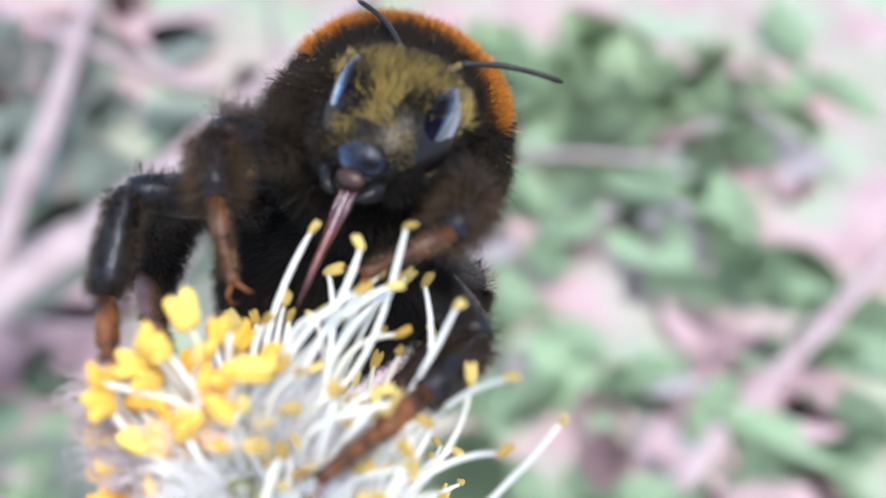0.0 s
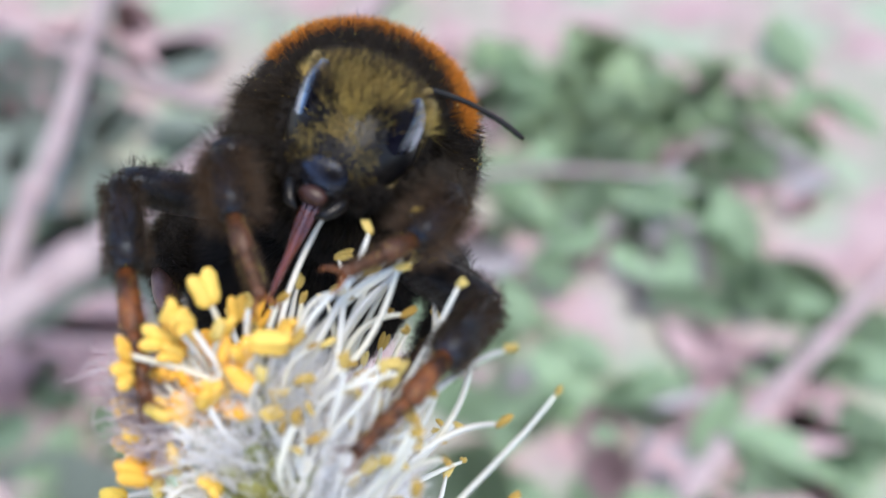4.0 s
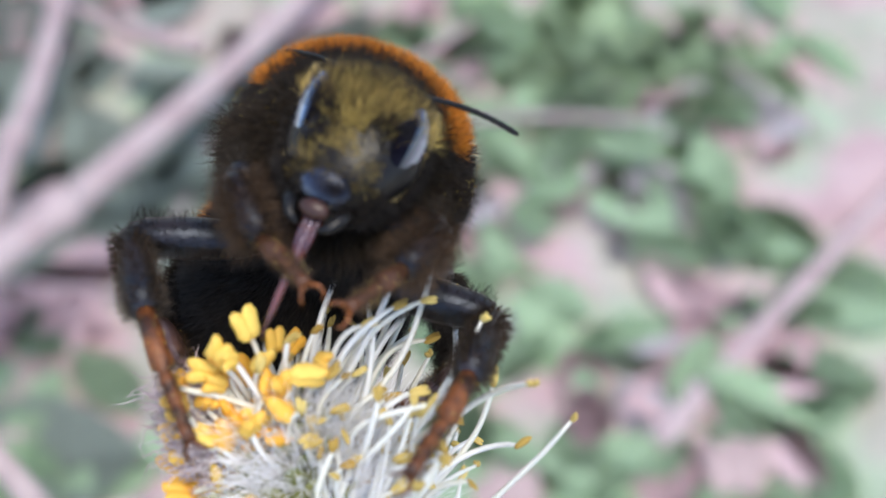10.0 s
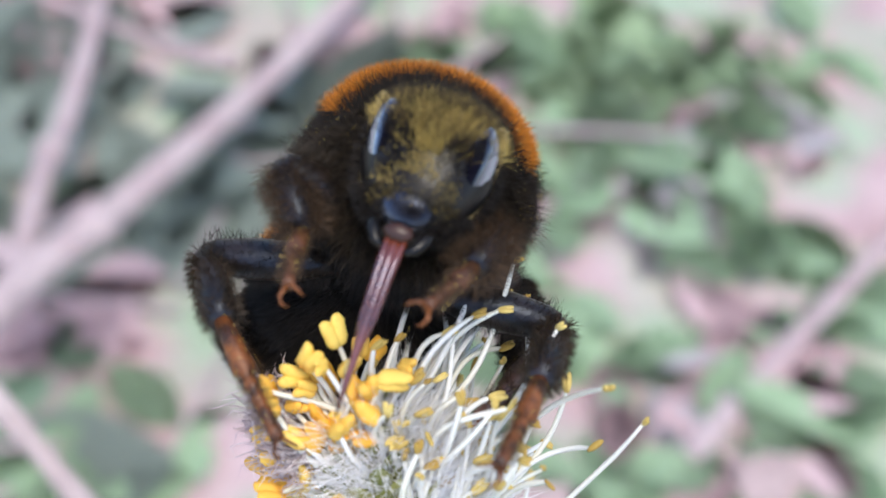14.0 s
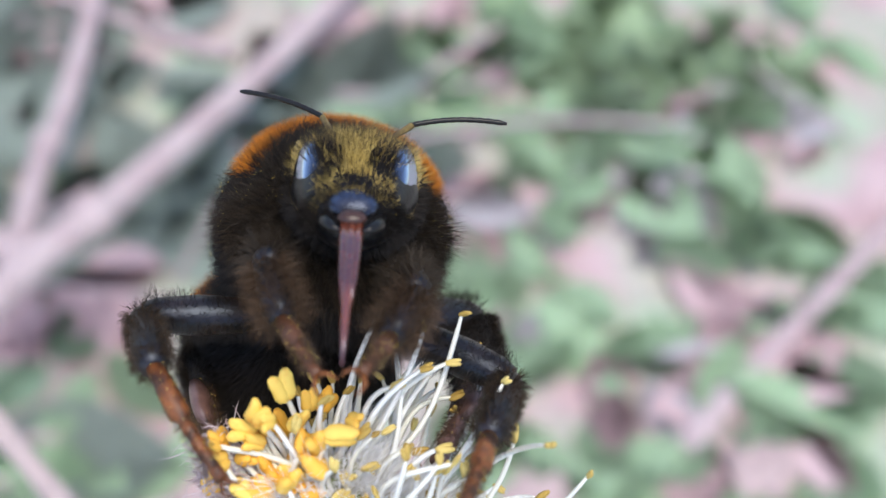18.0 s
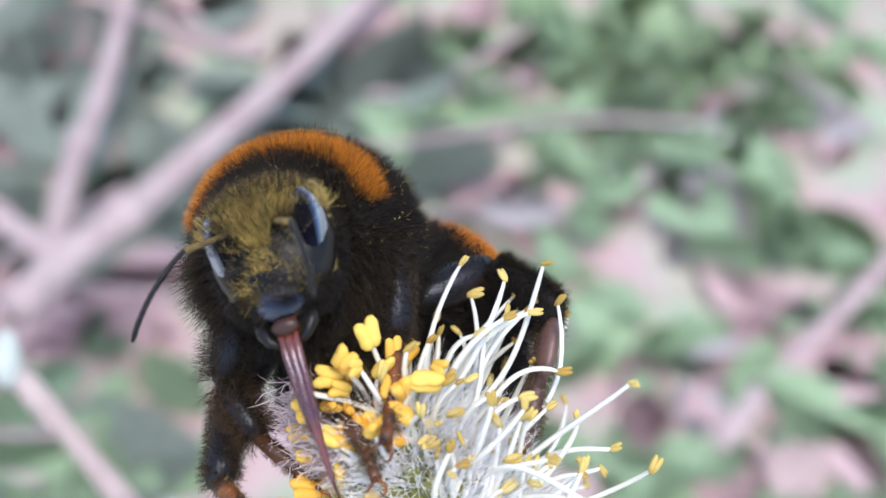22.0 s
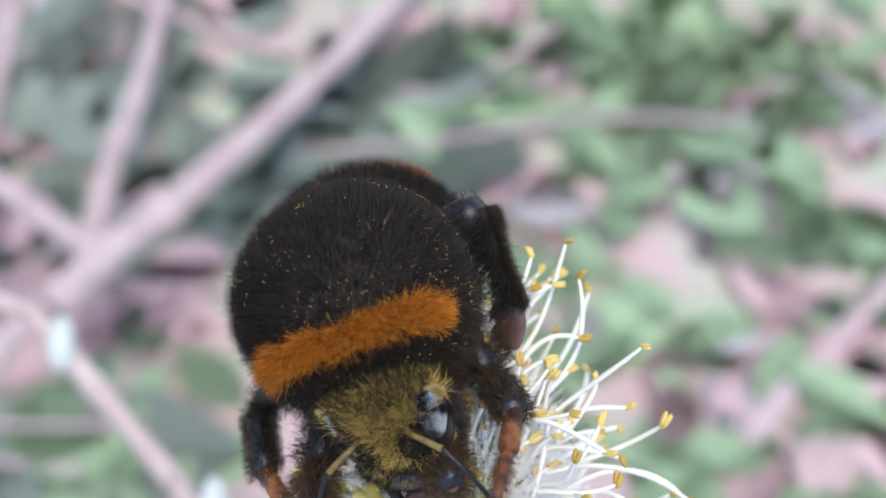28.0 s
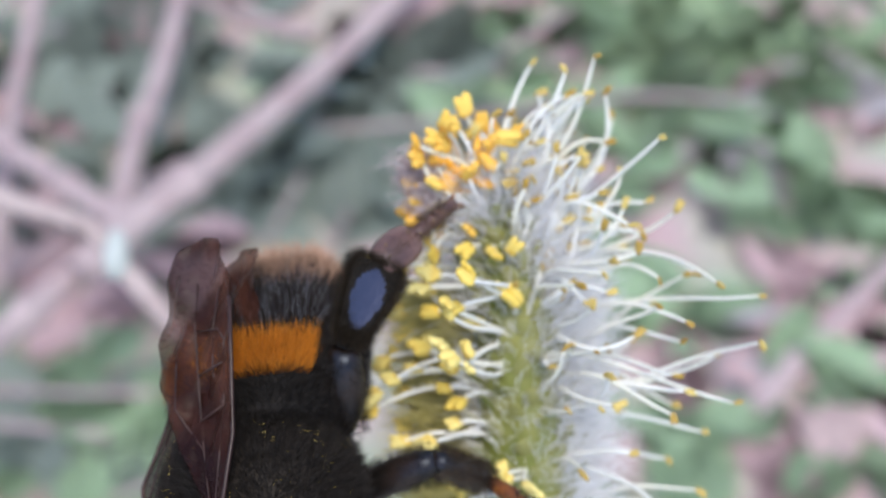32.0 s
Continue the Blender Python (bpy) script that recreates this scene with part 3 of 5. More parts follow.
    pile("leg_hair", ta, M_TAWNY, [((r * 0.8 * math.cos(a), L * y * 0.9, r * 0.8 * math.sin(a) - 0.1 * y), (math.cos(a), 0, math.sin(a))) for a, y in RND_LEG[:1700 if hind else 900]], 0.42 if hind else 0.36, 0.008, (0, 0.5, 0), 0.4, "", 64)
    pollen_grains("pollen", ta, [((r * 1.2 * math.cos(a), L * y * 0.9, r * 1.2 * math.sin(a)), (0, 0, 1)) for a, y in RND_LEG[220:300]], 65, 0.022)
    LEG_PARTS[name] = (fe, ti, ta)


_r = random.Random(60)
RND_LEG = [(_r.uniform(0, 2 * math.pi), _r.uniform(0.02, 1.0)) for _ in range(1900)]


def build_bee():
    bee = thing("bumblebee", "large furry black bumblebee with orange bands clinging to the catkin", "bumblebee")
    bee.scale = (0.9, 0.9, 0.9)
    build_thorax(bee)
    PARTS["abdomen"] = build_abdomen(bee)
    PARTS["head"] = build_head(bee)
    build_wing(bee, 1)
    build_wing(bee, -1)
    for name in LEGS:
        build_leg(bee, name)
    return bee


PARTS = {}
WINGS = {}


# ---- catkin ----
CORE = [(7.0, -40, -62), (5.5, -28, -62), (4.5, -18, -61.5), (4.2, -9, -61), (3.9, -3, -61), (3.0, 1.0, -60.8), (1.8, 3.6, -60.5)]
CORE_R = [0.6, 1.4, 2.3, 2.5, 2.4, 2.0, 1.0]


def core_at(h):
    """Point and radius on the catkin's axis, h from 0 (foot) to 1 (tip); stage millimetres."""
    x = h * (len(CORE) - 1)
    i = min(int(x), len(CORE) - 2)
    return Vector(CORE[i]).lerp(Vector(CORE[i + 1]), x - i), CORE_R[i] + (CORE_R[i + 1] - CORE_R[i]) * (x - i)


def anther_mesh(name, fat, mat):
    bm = bmesh.new()
    w, l = (0.24, 0.46) if fat else (0.12, 0.34)
    ball(bm, (w * 0.62, 0, l * 0.5), (w, w * 0.9, l), (0, 8, 0), 8, 6)
    ball(bm, (-w * 0.62, 0, l * 0.5), (w, w * 0.9, l), (0, -8, 0), 8, 6)
    if fat:
        for v in bm.verts:
            v.co += Vector((noise.noise(v.co * 2500), noise.noise(v.co * 2500 + Vector((7, 0, 0))), noise.noise(v.co * 2500 + Vector((0, 7, 0))))) * 0.12 * MM
    me = bpy.data.meshes.new(name)
    bm.to_mesh(me)
    bm.free()
    me.polygons.foreach_set("use_smooth", [True] * len(me.polygons))
    me.materials.append(mat)
    return me


PRESSED = []   # stamens that the bee bends aside while it sits on the crown


def build_catkin():
    cat = thing("willow_catkin", "flowering willow catkin with white filaments and yellow anthers", "catkin", m=STAGE.copy())
    bm = bmesh.new()
    pts = [core_at(i / 30)[0] * MM for i in range(31)]
    rad = [core_at(i / 30)[1] * MM for i in range(31)]
    tube(bm, pts, rad, 20)
    mesh_object("core", bm, M_CORE, cat, "yellow-green catkin core")
    bm = bmesh.new()
    tube(bm, [Vector(q) * MM for q in ((7.0, -39, -62), (7.6, -60, -90), (9, -95, -140), (16, -190, -300))], [1.2 * MM, 1.5 * MM, 1.8 * MM, 2.2 * MM], 10)
    mesh_object("twig", bm, M_TWIG, cat, "brown willow twig")
    rnd = random.Random(71)
    # bracts
    bm = bmesh.new()
    g = ball(bm, (0, 0.35, 0.5), (0.42, 0.14, 0.7), (-28, 0, 0), 8, 6)
    bract = bpy.data.meshes.new("bract")
    bm.to_mesh(bract)
    bm.free()
    bract.materials.append(M_BRACT)
    for i in range(260):
        h = 0.30 + 0.69 * i / 260
        c, r = core_at(h)
        up = (core_at(min(1, h + 0.02))[0] - core_at(h - 0.02)[0]).normalized()
        a = i * 2.39996
        out = side_of(up, a)
        ob = new("bract", bract)
        ob.parent = cat
        ob.matrix_basis = frame_of(c + out * (r - 0.25), out, (up + out * rnd.uniform(-0.1, 0.5) + side_of(up, a + 1.57) * rnd.uniform(-0.4, 0.4)))
    fat, spent, lemon = anther_mesh("anther_fat", True, M_ANTHER), anther_mesh("anther_spent", False, M_SPENT), anther_mesh("anther_lemon", True, M_LEMON)
    def stamen(start, d0, length, fresh, loose=1.0):
        wig = Vector([rnd.uniform(-0.34, 0.34) for _ in range(3)]) * length * loose
        sag = rnd.uniform(-0.06, 0.14) * length
        bow = Vector([rnd.uniform(-0.6, 0.6) for _ in range(3)]) * length * loose
        p = [start + d0 * length * k + wig * k * k + bow * k * (1 - k) - Vector((0, 1, 0)) * sag * k * k for k in (0, 0.15, 0.3, 0.45, 0.6, 0.75, 0.9, 1.0)]
        lean, phase = d0.orthogonal().normalized(), rnd.uniform(0, 6.283)
        lean = (lean * math.cos(phase) + d0.cross(lean) * math.sin(phase)) * length * rnd.uniform(0.02, 0.075)
        p = [x + lean * math.sin(6.0 * k + phase) * k for x, k in zip(p, (0, 0.15, 0.3, 0.45, 0.6, 0.75, 0.9, 1.0))]
        p = smooth_line(p, 2)
        bm = bmesh.new()
        tube(bm, [(x - p[0]) * MM for x in p], [w * MM for w in (0.12, 0.122, 0.125, 0.125, 0.125, 0.123, 0.12, 0.118, 0.115, 0.112, 0.11, 0.107, 0.10, 0.08, 0.06)], 5)
        st = mesh_object("stamen", bm, M_FILAMENT, cat)
        an = new("anther", (lemon if p[-1].y < 0.5 else fat) if fresh else spent)
        an.parent = st
        end = (p[-1] - p[-2]).normalized()
        st.location = p[0] * MM
        if p[-1].x > 7.5 and p[-1].y > -2.5:
            PRESSED.append((st, p[0] * MM, (p[-1] - p[0]).normalized()))
        an.matrix_basis = frame_of(p[-1] - p[0], end.orthogonal(), (end + Vector([rnd.uniform(-0.9, 0.9) for _ in range(3)])).normalized())
        size = rnd.uniform(0.75, 1.2) * (1.18 if fresh else 1.0)
        an.scale = (size * rnd.uniform(0.8, 1.1), size * rnd.uniform(0.8, 1.1), size)

    for i in range(330):
        h = 0.42 + 0.575 * (i / 330) ** 0.8
        if i % 3 == 0:
            a = i * 2.39996 + rnd.uniform(-0.3, 0.3)
        else:
            a += rnd.uniform(-0.22, 0.22)
        c, r = core_at(h)
        up = (core_at(min(1, h + 0.02))[0] - core_at(h - 0.02)[0]).normalized()
        out = side_of(up, a)
        front = out.z > 0.25 and out.x < 0.6
        crown = front and h > 0.8 and out.x > -0.35
        if out.z < -0.5 and rnd.random() < 0.3 or front and not crown and rnd.random() < 0.35:
            continue
        rise = 0.12 + 1.1 * max(0, (h - 0.70) / 0.30) ** 1.4 + rnd.uniform(-0.15, 0.25)
        if crown:
            rise += 1.3
        start = c + out * (r - 0.2)
        d0 = (out + up * rise + Vector((0.22 * max(0, h - 0.7), 0, 0)) + Vector([rnd.uniform(-0.22, 0.22) for _ in range(3)])).normalized()
        bearing = math.degrees(math.atan2(d0.x, d0.y))
        length = float(np.interp(bearing, (-180, -60, -30, -8, 4, 14, 28, 60, 100, 150, 180), (2.1, 2.3, 3.2, 3.8, 4.0, 4.7, 6.2, 7.6, 8.5, 7.2, 3.5))) * rnd.uniform(0.72, 1.08)
        if h < 0.80 and out.x < 0.1:
            length += 1.1
        length *= 1 - 0.6 * max(0, d0.z)
        fresh = bearing < rnd.uniform(-35, -8) or front and out.x < rnd.uniform(-0.5, 0.0)
        if fresh and rnd.random() < 0.25:
            continue
        stamen(start, d0, length, fresh)
    # the upright bundle on the crown
    for i in range(54):
        start = Vector((rnd.uniform(3.0, 5.6), rnd.uniform(-3.5, 0.6), rnd.uniform(-61.0, -58.8)))
        d0 = Vector((rnd.uniform(0.1, 0.6), 1, rnd.uniform(-0.1, 0.35))).normalized()
        stamen(start, d0, rnd.uniform(2.9, 4.7), False, 0.5)
    # fresh stamens that arch out round the tip, held up like clubs
    for i in range(15):
        turn = math.radians(-70 + 82 * (i + rnd.uniform(-0.4, 0.4)) / 14)
        out = Vector((math.sin(turn), math.cos(turn), rnd.uniform(-0.1, 0.6)))
        start = Vector((1.7, 1.6, -60.0)) + Vector((out.x, out.y, 0)) * rnd.uniform(0.3, 1.5) + Vector((0, 0, rnd.uniform(-0.6, 0.9)))
        stamen(start, (out + Vector((0, 0.35, 0))).normalized(), rnd.uniform(1.5, 3.6), True, 0.45)
    # tall clubs on the side where the bee's fore feet stand
    for i in range(9):
        start = Vector((rnd.uniform(0.4, 2.6), rnd.uniform(2.0, 3.6), rnd.uniform(-60.4, -59.2)))
        tip = Vector((-0.8 + 3.8 * (i + rnd.uniform(-0.4, 0.4)) / 8, rnd.uniform(4.8, 7.2), rnd.uniform(-59.2, -57.2)))
        stamen(start, (tip - start).normalized(), (tip - start).length, True, 0.25)
    # the shaded flank, thick with open anthers in small clusters
    for i in range(52):
        h = 0.44 + 0.36 * i / 52
        if i % 3 == 0:
            a = math.radians(rnd.uniform(150, 262) if rnd.random() < 0.6 else rnd.uniform(100, 150))
        c, r = core_at(h)
        up = (core_at(h + 0.02)[0] - core_at(h - 0.02)[0]).normalized()
        out = side_of(up, a + rnd.uniform(-0.2, 0.2))
        stamen(c + out * (r - 0.2), (out + up * rnd.uniform(-0.1, 0.3) + Vector((-0.3, 0, 0))).normalized(), rnd.uniform(3.0, 5.0), True, 0.7)
    # silky hairs
    nr = np.random.RandomState(72)
    roots, tips, mids = [], [], []
    for i in range(20000):
        h = nr.uniform(0.30, 1.0)
        a = nr.uniform(0, 6.283)
        c, r = core_at(h)
        up = (core_at(min(1, h + 0.02))[0] - core_at(h - 0.02)[0]).normalized()
        out = side_of(up, a)
        dense = 0.22 + 0.78 * max(0, min(1, (out.x - 0.05) / 0.55))
        if h > 0.86:
            dense = 0.7 if out.z > 0.1 and out.x > -0.6 else dense * 0.55
        if nr.uniform() > dense ** 1.3:
            continue
        ln = nr.uniform(1.8, 4.0) * (0.55 + 0.45 * dense)
        d = (out + up * nr.uniform(0.1, 0.9) + Vector(nr.normal(0, 0.25, 3))).normalized()
        s = c + out * (r - 0.1)
        m = s + d * ln * 0.5
        e = m + (d + Vector(nr.normal(0, 0.25, 3))).normalized() * ln * 0.5
        roots.append(s * MM), tips.append(e * MM), mids.append(m * MM)
    v, f = strands(roots, tips, mids, 0.020 * MM)
    data_object("silky_hair", v, f, M_SILK, cat, "dense silky white hair", "stuff")
    # coarse hair added to fill the flank, its shade put into the colour
    roots, tips, mids = [], [], []
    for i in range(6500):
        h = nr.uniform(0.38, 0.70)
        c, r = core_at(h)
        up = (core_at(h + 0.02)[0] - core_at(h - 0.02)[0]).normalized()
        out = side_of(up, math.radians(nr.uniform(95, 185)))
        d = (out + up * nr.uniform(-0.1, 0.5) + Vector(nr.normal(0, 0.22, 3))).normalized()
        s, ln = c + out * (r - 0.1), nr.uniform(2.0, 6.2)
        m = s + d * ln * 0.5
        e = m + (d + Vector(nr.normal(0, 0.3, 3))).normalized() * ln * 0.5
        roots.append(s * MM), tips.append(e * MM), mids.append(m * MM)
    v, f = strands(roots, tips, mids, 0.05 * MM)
    data_object("flank_shade_hair", v, f, M_FLANK, cat, "dull yellow-green filler hair with the flank's shade in its colour", "stuff")
    roots, tips, mids = [], [], []
    for i in range(1500):
        s = Vector((-0.7, 3.1, -60.2)) + Vector(nr.normal(0, 0.45, 3)) + Vector((0.35, -0.8, 0)) * nr.uniform(-1.4, 1.4)
        d = (Vector((-0.75, 0.25, 0.35)) + Vector(nr.normal(0, 0.6, 3))).normalized()
        ln = nr.uniform(0.7, 1.5)
        m = s + d * ln * 0.5
        e = m + (d + Vector(nr.normal(0, 0.6, 3))).normalized() * ln * 0.5
        roots.append(s * MM), tips.append(e * MM), mids.append(m * MM)
    v, f = strands(roots, tips, mids, 0.03 * MM)
    data_object("woolly_tuft", v, f, M_MAUVE, cat, "pale mauve woolly tuft", "stuff")
    return cat


def side_of(up, a):
    x = Vector((1, 0, 0))
    x = (x - up * x.dot(up)).normalized()
    return x * math.cos(a) + up.cross(x) * math.sin(a)


def frame_of(p, y, z):
    """Matrix at p (mm) with its z along z and y towards y."""
    z = Vector(z).normalized()
    y = (Vector(y) - z * Vector(y).dot(z)).normalized()
    x = y.cross(z)
    m = Matrix((x, y, z)).transposed().to_4x4()
    m.translation = Vector(p) * MM
    return m


# ---- ground and plants behind ----
def ground_material():
    m, n, l, p = material("leaf_litter", 0.9)
    big = ramp_of(n, l, noise_of(n, l, 22, 1.5), 0.40, 0.62)
    mid = ramp_of(n, l, noise_of(n, l, 40, 2), 0.35, 0.65)
    fine = noise_of(n, l, 400, 4)
    a = mix_of(n, l, mid, (0.45, 0.31, 0.32), (0.54, 0.395, 0.405))
    b = mix_of(n, l, mid, (0.31, 0.40, 0.28), (0.39, 0.48, 0.35))
    c = mix_of(n, l, big, a, b)
    c = mix_of(n, l, ramp_of(n, l, fine, 0.6, 0.85), c, (0.20, 0.16, 0.15))
    l.new(c, p.inputs["Base Color"])
    bump_of(n, l, p, fine, 0.8, 0.002)
    return m


def island_material(name, a, b, scale, rough=0.5):
    """Colour that differs from leaf to leaf and from plant to plant."""
    m, n, l, p = material(name, rough, 0, 0.3)
    o, q = n.new("ShaderNodeObjectInfo"), n.new("ShaderNodeNewGeometry")
    c = mix_of(n, l, q.outputs["Random Per Island"], a, b)
    c = mix_of(n, l, ramp_of(n, l, o.outputs["Random"], 0.0, 2.0), c, tuple(x * 0.7 for x in b))
    g = noise_of(n, l, scale)
    c = mix_of(n, l, ramp_of(n, l, g, 0.55, 1.0), c, tuple(x * 0.7 for x in a))
    l.new(c, p.inputs["Base Color"])
    # thin blades let light through
    thin, both = n.new("ShaderNodeBsdfTranslucent"), n.new("ShaderNodeMixShader")
    l.new(c, thin.inputs[0])
    both.inputs[0].default_value = 0.45
    l.new(p.outputs[0], both.inputs[1])
    l.new(thin.outputs[0], both.inputs[2])
    l.new(both.outputs[0], n["Material Output"].inputs[0])
    return m


M_GROUND = ground_material()
M_LEAF = island_material("fresh_leaf", (0.41, 0.54, 0.365), (0.47, 0.60, 0.415), 40, 0.55)
M_DARKLEAF = island_material("dark_leaf", (0.325, 0.38, 0.33), (0.385, 0.44, 0.385), 40, 0.55)
M_PALELEAF = island_material("pale_leaf", (0.38, 0.50, 0.31), (0.46, 0.56, 0.37), 40, 0.55)
M_DRY = random_material("dry_leaf", (0.54, 0.375, 0.385), (0.60, 0.43, 0.44), 40, 0.8)
M_PALE = random_material("bleached_leaf", (0.42, 0.385, 0.40), (0.49, 0.45, 0.47), 40, 0.8)
M_STEM = two_tone("dead_stem", (0.43, 0.315, 0.325), (0.51, 0.405, 0.41), 60, 0.8, 0.0006)
M_THIN = two_tone("bud_stem", (0.44, 0.34, 0.33), (0.54, 0.45, 0.44), 90, 0.7, 0.0003)
M_BUD = two_tone("bud_wool", (0.46, 0.50, 0.48), (0.56, 0.60, 0.58), 300, 0.7, 0.0003)
M_SOIL = two_tone("dark_soil", (0.42, 0.31, 0.30), (0.49, 0.37, 0.36), 40, 0.9, 0.002)


def sheet(x0, y0, x1, y1, nx, ny, rough):
    verts, faces = [], []
    for j in range(ny + 1):
        for i in range(nx + 1):
            x, y = x0 + (x1 - x0) * i / nx, y0 + (y1 - y0) * j / ny
            verts.append((x, y, rough * noise.noise(Vector((x * 30, y * 30, 0)))))
    for j in range(ny):
        for i in range(nx):
            a = j * (nx + 1) + i
            faces.append((a, a + 1, a + nx + 2, a + nx + 1))
    return verts, faces


v, f = sheet(-0.5, -0.2, 0.5, 0.9, 120, 130, 0.004)
k = len(v)
v += [(-400, -400, -0.004), (400, -400, -0.004), (400, 400, -0.004), (-400, 400, -0.004)]
f.append((k, k + 1, k + 2, k + 3))
ground = tagged(data_object("ground", v, f, M_GROUND, smooth=True), "pinkish leaf litter and green moss out of focus", "ground", kind="structure")


def leaf_mesh(name, length, width, curl, mat):
    """An oval leaf with a folded midrib and curled tip, thin but solid."""
    bm = bmesh.new()
    rows = []
    for i in range(9):
        t = i / 8
        w = width * math.sin(math.pi * min(0.98, 0.04 + t * 0.95)) ** 0.8 / 2
        z = curl * t * t
        rows.append([bm.verts.new((s * w, t * length, z + abs(s) * w * 0.10)) for s in (-1, -0.5, 0, 0.5, 1)])
    for a, b in zip(rows, rows[1:]):
        for q in range(4):
            bm.faces.new((a[q], a[q + 1], b[q + 1], b[q]))
    bmesh.ops.solidify(bm, geom=bm.faces[:], thickness=0.0004)
    me = bpy.data.meshes.new(name)
    bm.to_mesh(me)
    bm.free()
    me.materials.append(mat)
    return me


def place_leaf(p, yaw, lift, roll, s):
    return Matrix.Translation(p) @ pose(0, 0, 0, lift, roll, yaw) @ Matrix.Diagonal((s, s, s, 1))


def herb(name, label, group, x, y, leaves, mat, tall, size, seed, count):
    """A low plant: a thin stalk with single leaves in a loose whorl, the lower ones larger."""
    rnd = random.Random(seed)
    pl = thing(name, label, "plant", group, pose(x, y, 0.002, 0, 0, rnd.uniform(0, 360)))
    lean = Vector((rnd.uniform(-0.3, 0.3), rnd.uniform(-0.3, 0.3), 1)) * tall
    bm = bmesh.new()
    tube(bm, [Vector((0, 0, -0.006)), lean * 0.35 + Vector((0.0008, 0, 0)), lean * 0.7, lean], [0.0009, 0.0008, 0.0006, 0.0003], 6)
    mesh_object("stalk", bm, mat, pl)
    turn = rnd.uniform(0, 360)
    for i in range(count):
        k = 0.12 + 0.88 * i / max(1, count - 1)
        ob = new("leaf", rnd.choice(leaves))
        ob.parent = pl
        a = math.radians(turn + 137.5 * i)
        ob.matrix_basis = place_leaf(lean * k + Vector((-math.sin(a), math.cos(a), 0)) * 0.004 * rnd.random(), turn + 137.5 * i + rnd.uniform(-25, 25), rnd.uniform(0, 3) * k + rnd.uniform(0, 1), rnd.uniform(-2, 2), size * rnd.uniform(0.7, 1.25) * (1.15 - 0.45 * k))
    return pl


FRESH_SPOTS = [(0.018, 0.368), (0.051, 0.389), (0.051, 0.352), (0.041, 0.372), (0.080, 0.368), (0.089, 0.324), (0.071, 0.298), (0.060, 0.274), (0.148, 0.293), (0.135, 0.279), (0.138, 0.355), (0.140, 0.382), (0.081, 0.239), (0.054, 0.244), (0.081, 0.183), (0.070, 0.175), (0.102, 0.249), (0.177, 0.392), (0.156, 0.271), (0.025, 0.327), (0.058, 0.208), (0.041, 0.230), (0.068, 0.266), (0.054, 0.189), (0.034, 0.365), (0.117, 0.307), (0.043, 0.298), (0.090, 0.345), (-0.134, 0.208), (-0.114, 0.191), (-0.095, 0.197), (-0.122, 0.175), (-0.085, 0.175)]
PALE_SPOTS = [(0.104, 0.375), (0.112, 0.365), (0.110, 0.389), (0.079, 0.382), (0.094, 0.352), (0.161, 0.368)]
DARK_SPOTS = [(-0.143, 0.352), (-0.168, 0.349), (-0.158, 0.382), (-0.111, 0.362), (-0.048, 0.312), (-0.064, 0.298), (-0.093, 0.365), (-0.036, 0.333), (-0.051, 0.358), (-0.151, 0.321), (-0.058, 0.274), (-0.075, 0.318), (-0.028, 0.362), (-0.005, 0.324), (-0.012, 0.352), (-0.030, 0.287), (-0.092, 0.342), (-0.126, 0.203), (-0.112, 0.177), (-0.137, 0.195)]
DRY_SPOTS = [(0.131, 0.368), (0.114, 0.336), (0.132, 0.254), (0.137, 0.230), (0.092, 0.221), (0.110, 0.208), (0.119, 0.195), (0.037, 0.392), (0.011, 0.382), (-0.138, 0.389), (-0.071, 0.382), (-0.144, 0.258), (-0.123, 0.239), (-0.149, 0.279), (-0.101, 0.225), (0.147, 0.239), (0.048, 0.274), (0.095, 0.195), (-0.120, 0.392), (0.124, 0.263), (0.168, 0.336), (-0.164, 0.321), (0.132, 0.201), (-0.095, 0.249), (0.008, 0.309), (-0.10, 0.40), (-0.05, 0.395), (-0.16, 0.30), (-0.13, 0.27), (-0.17, 0.25), (-0.11, 0.26), (-0.19, 0.36), (-0.12, 0.33)]
BLEACHED_SPOTS = [(0.122, 0.301), (0.113, 0.279), (0.133, 0.332), (0.101, 0.307), (0.077, 0.226), (0.139, 0.239), (0.121, 0.226), (0.054, 0.298), (0.130, 0.352), (0.115, 0.315), (-0.155, 0.395), (-0.172, 0.392)]
BROWN_SPOTS = [(0.130, 0.392), (0.095, 0.321), (0.046, 0.269), (0.101, 0.185), (0.094, 0.298), (-0.015, 0.368), (0.025, 0.301), (0.122, 0.212), (0.128, 0.340)]


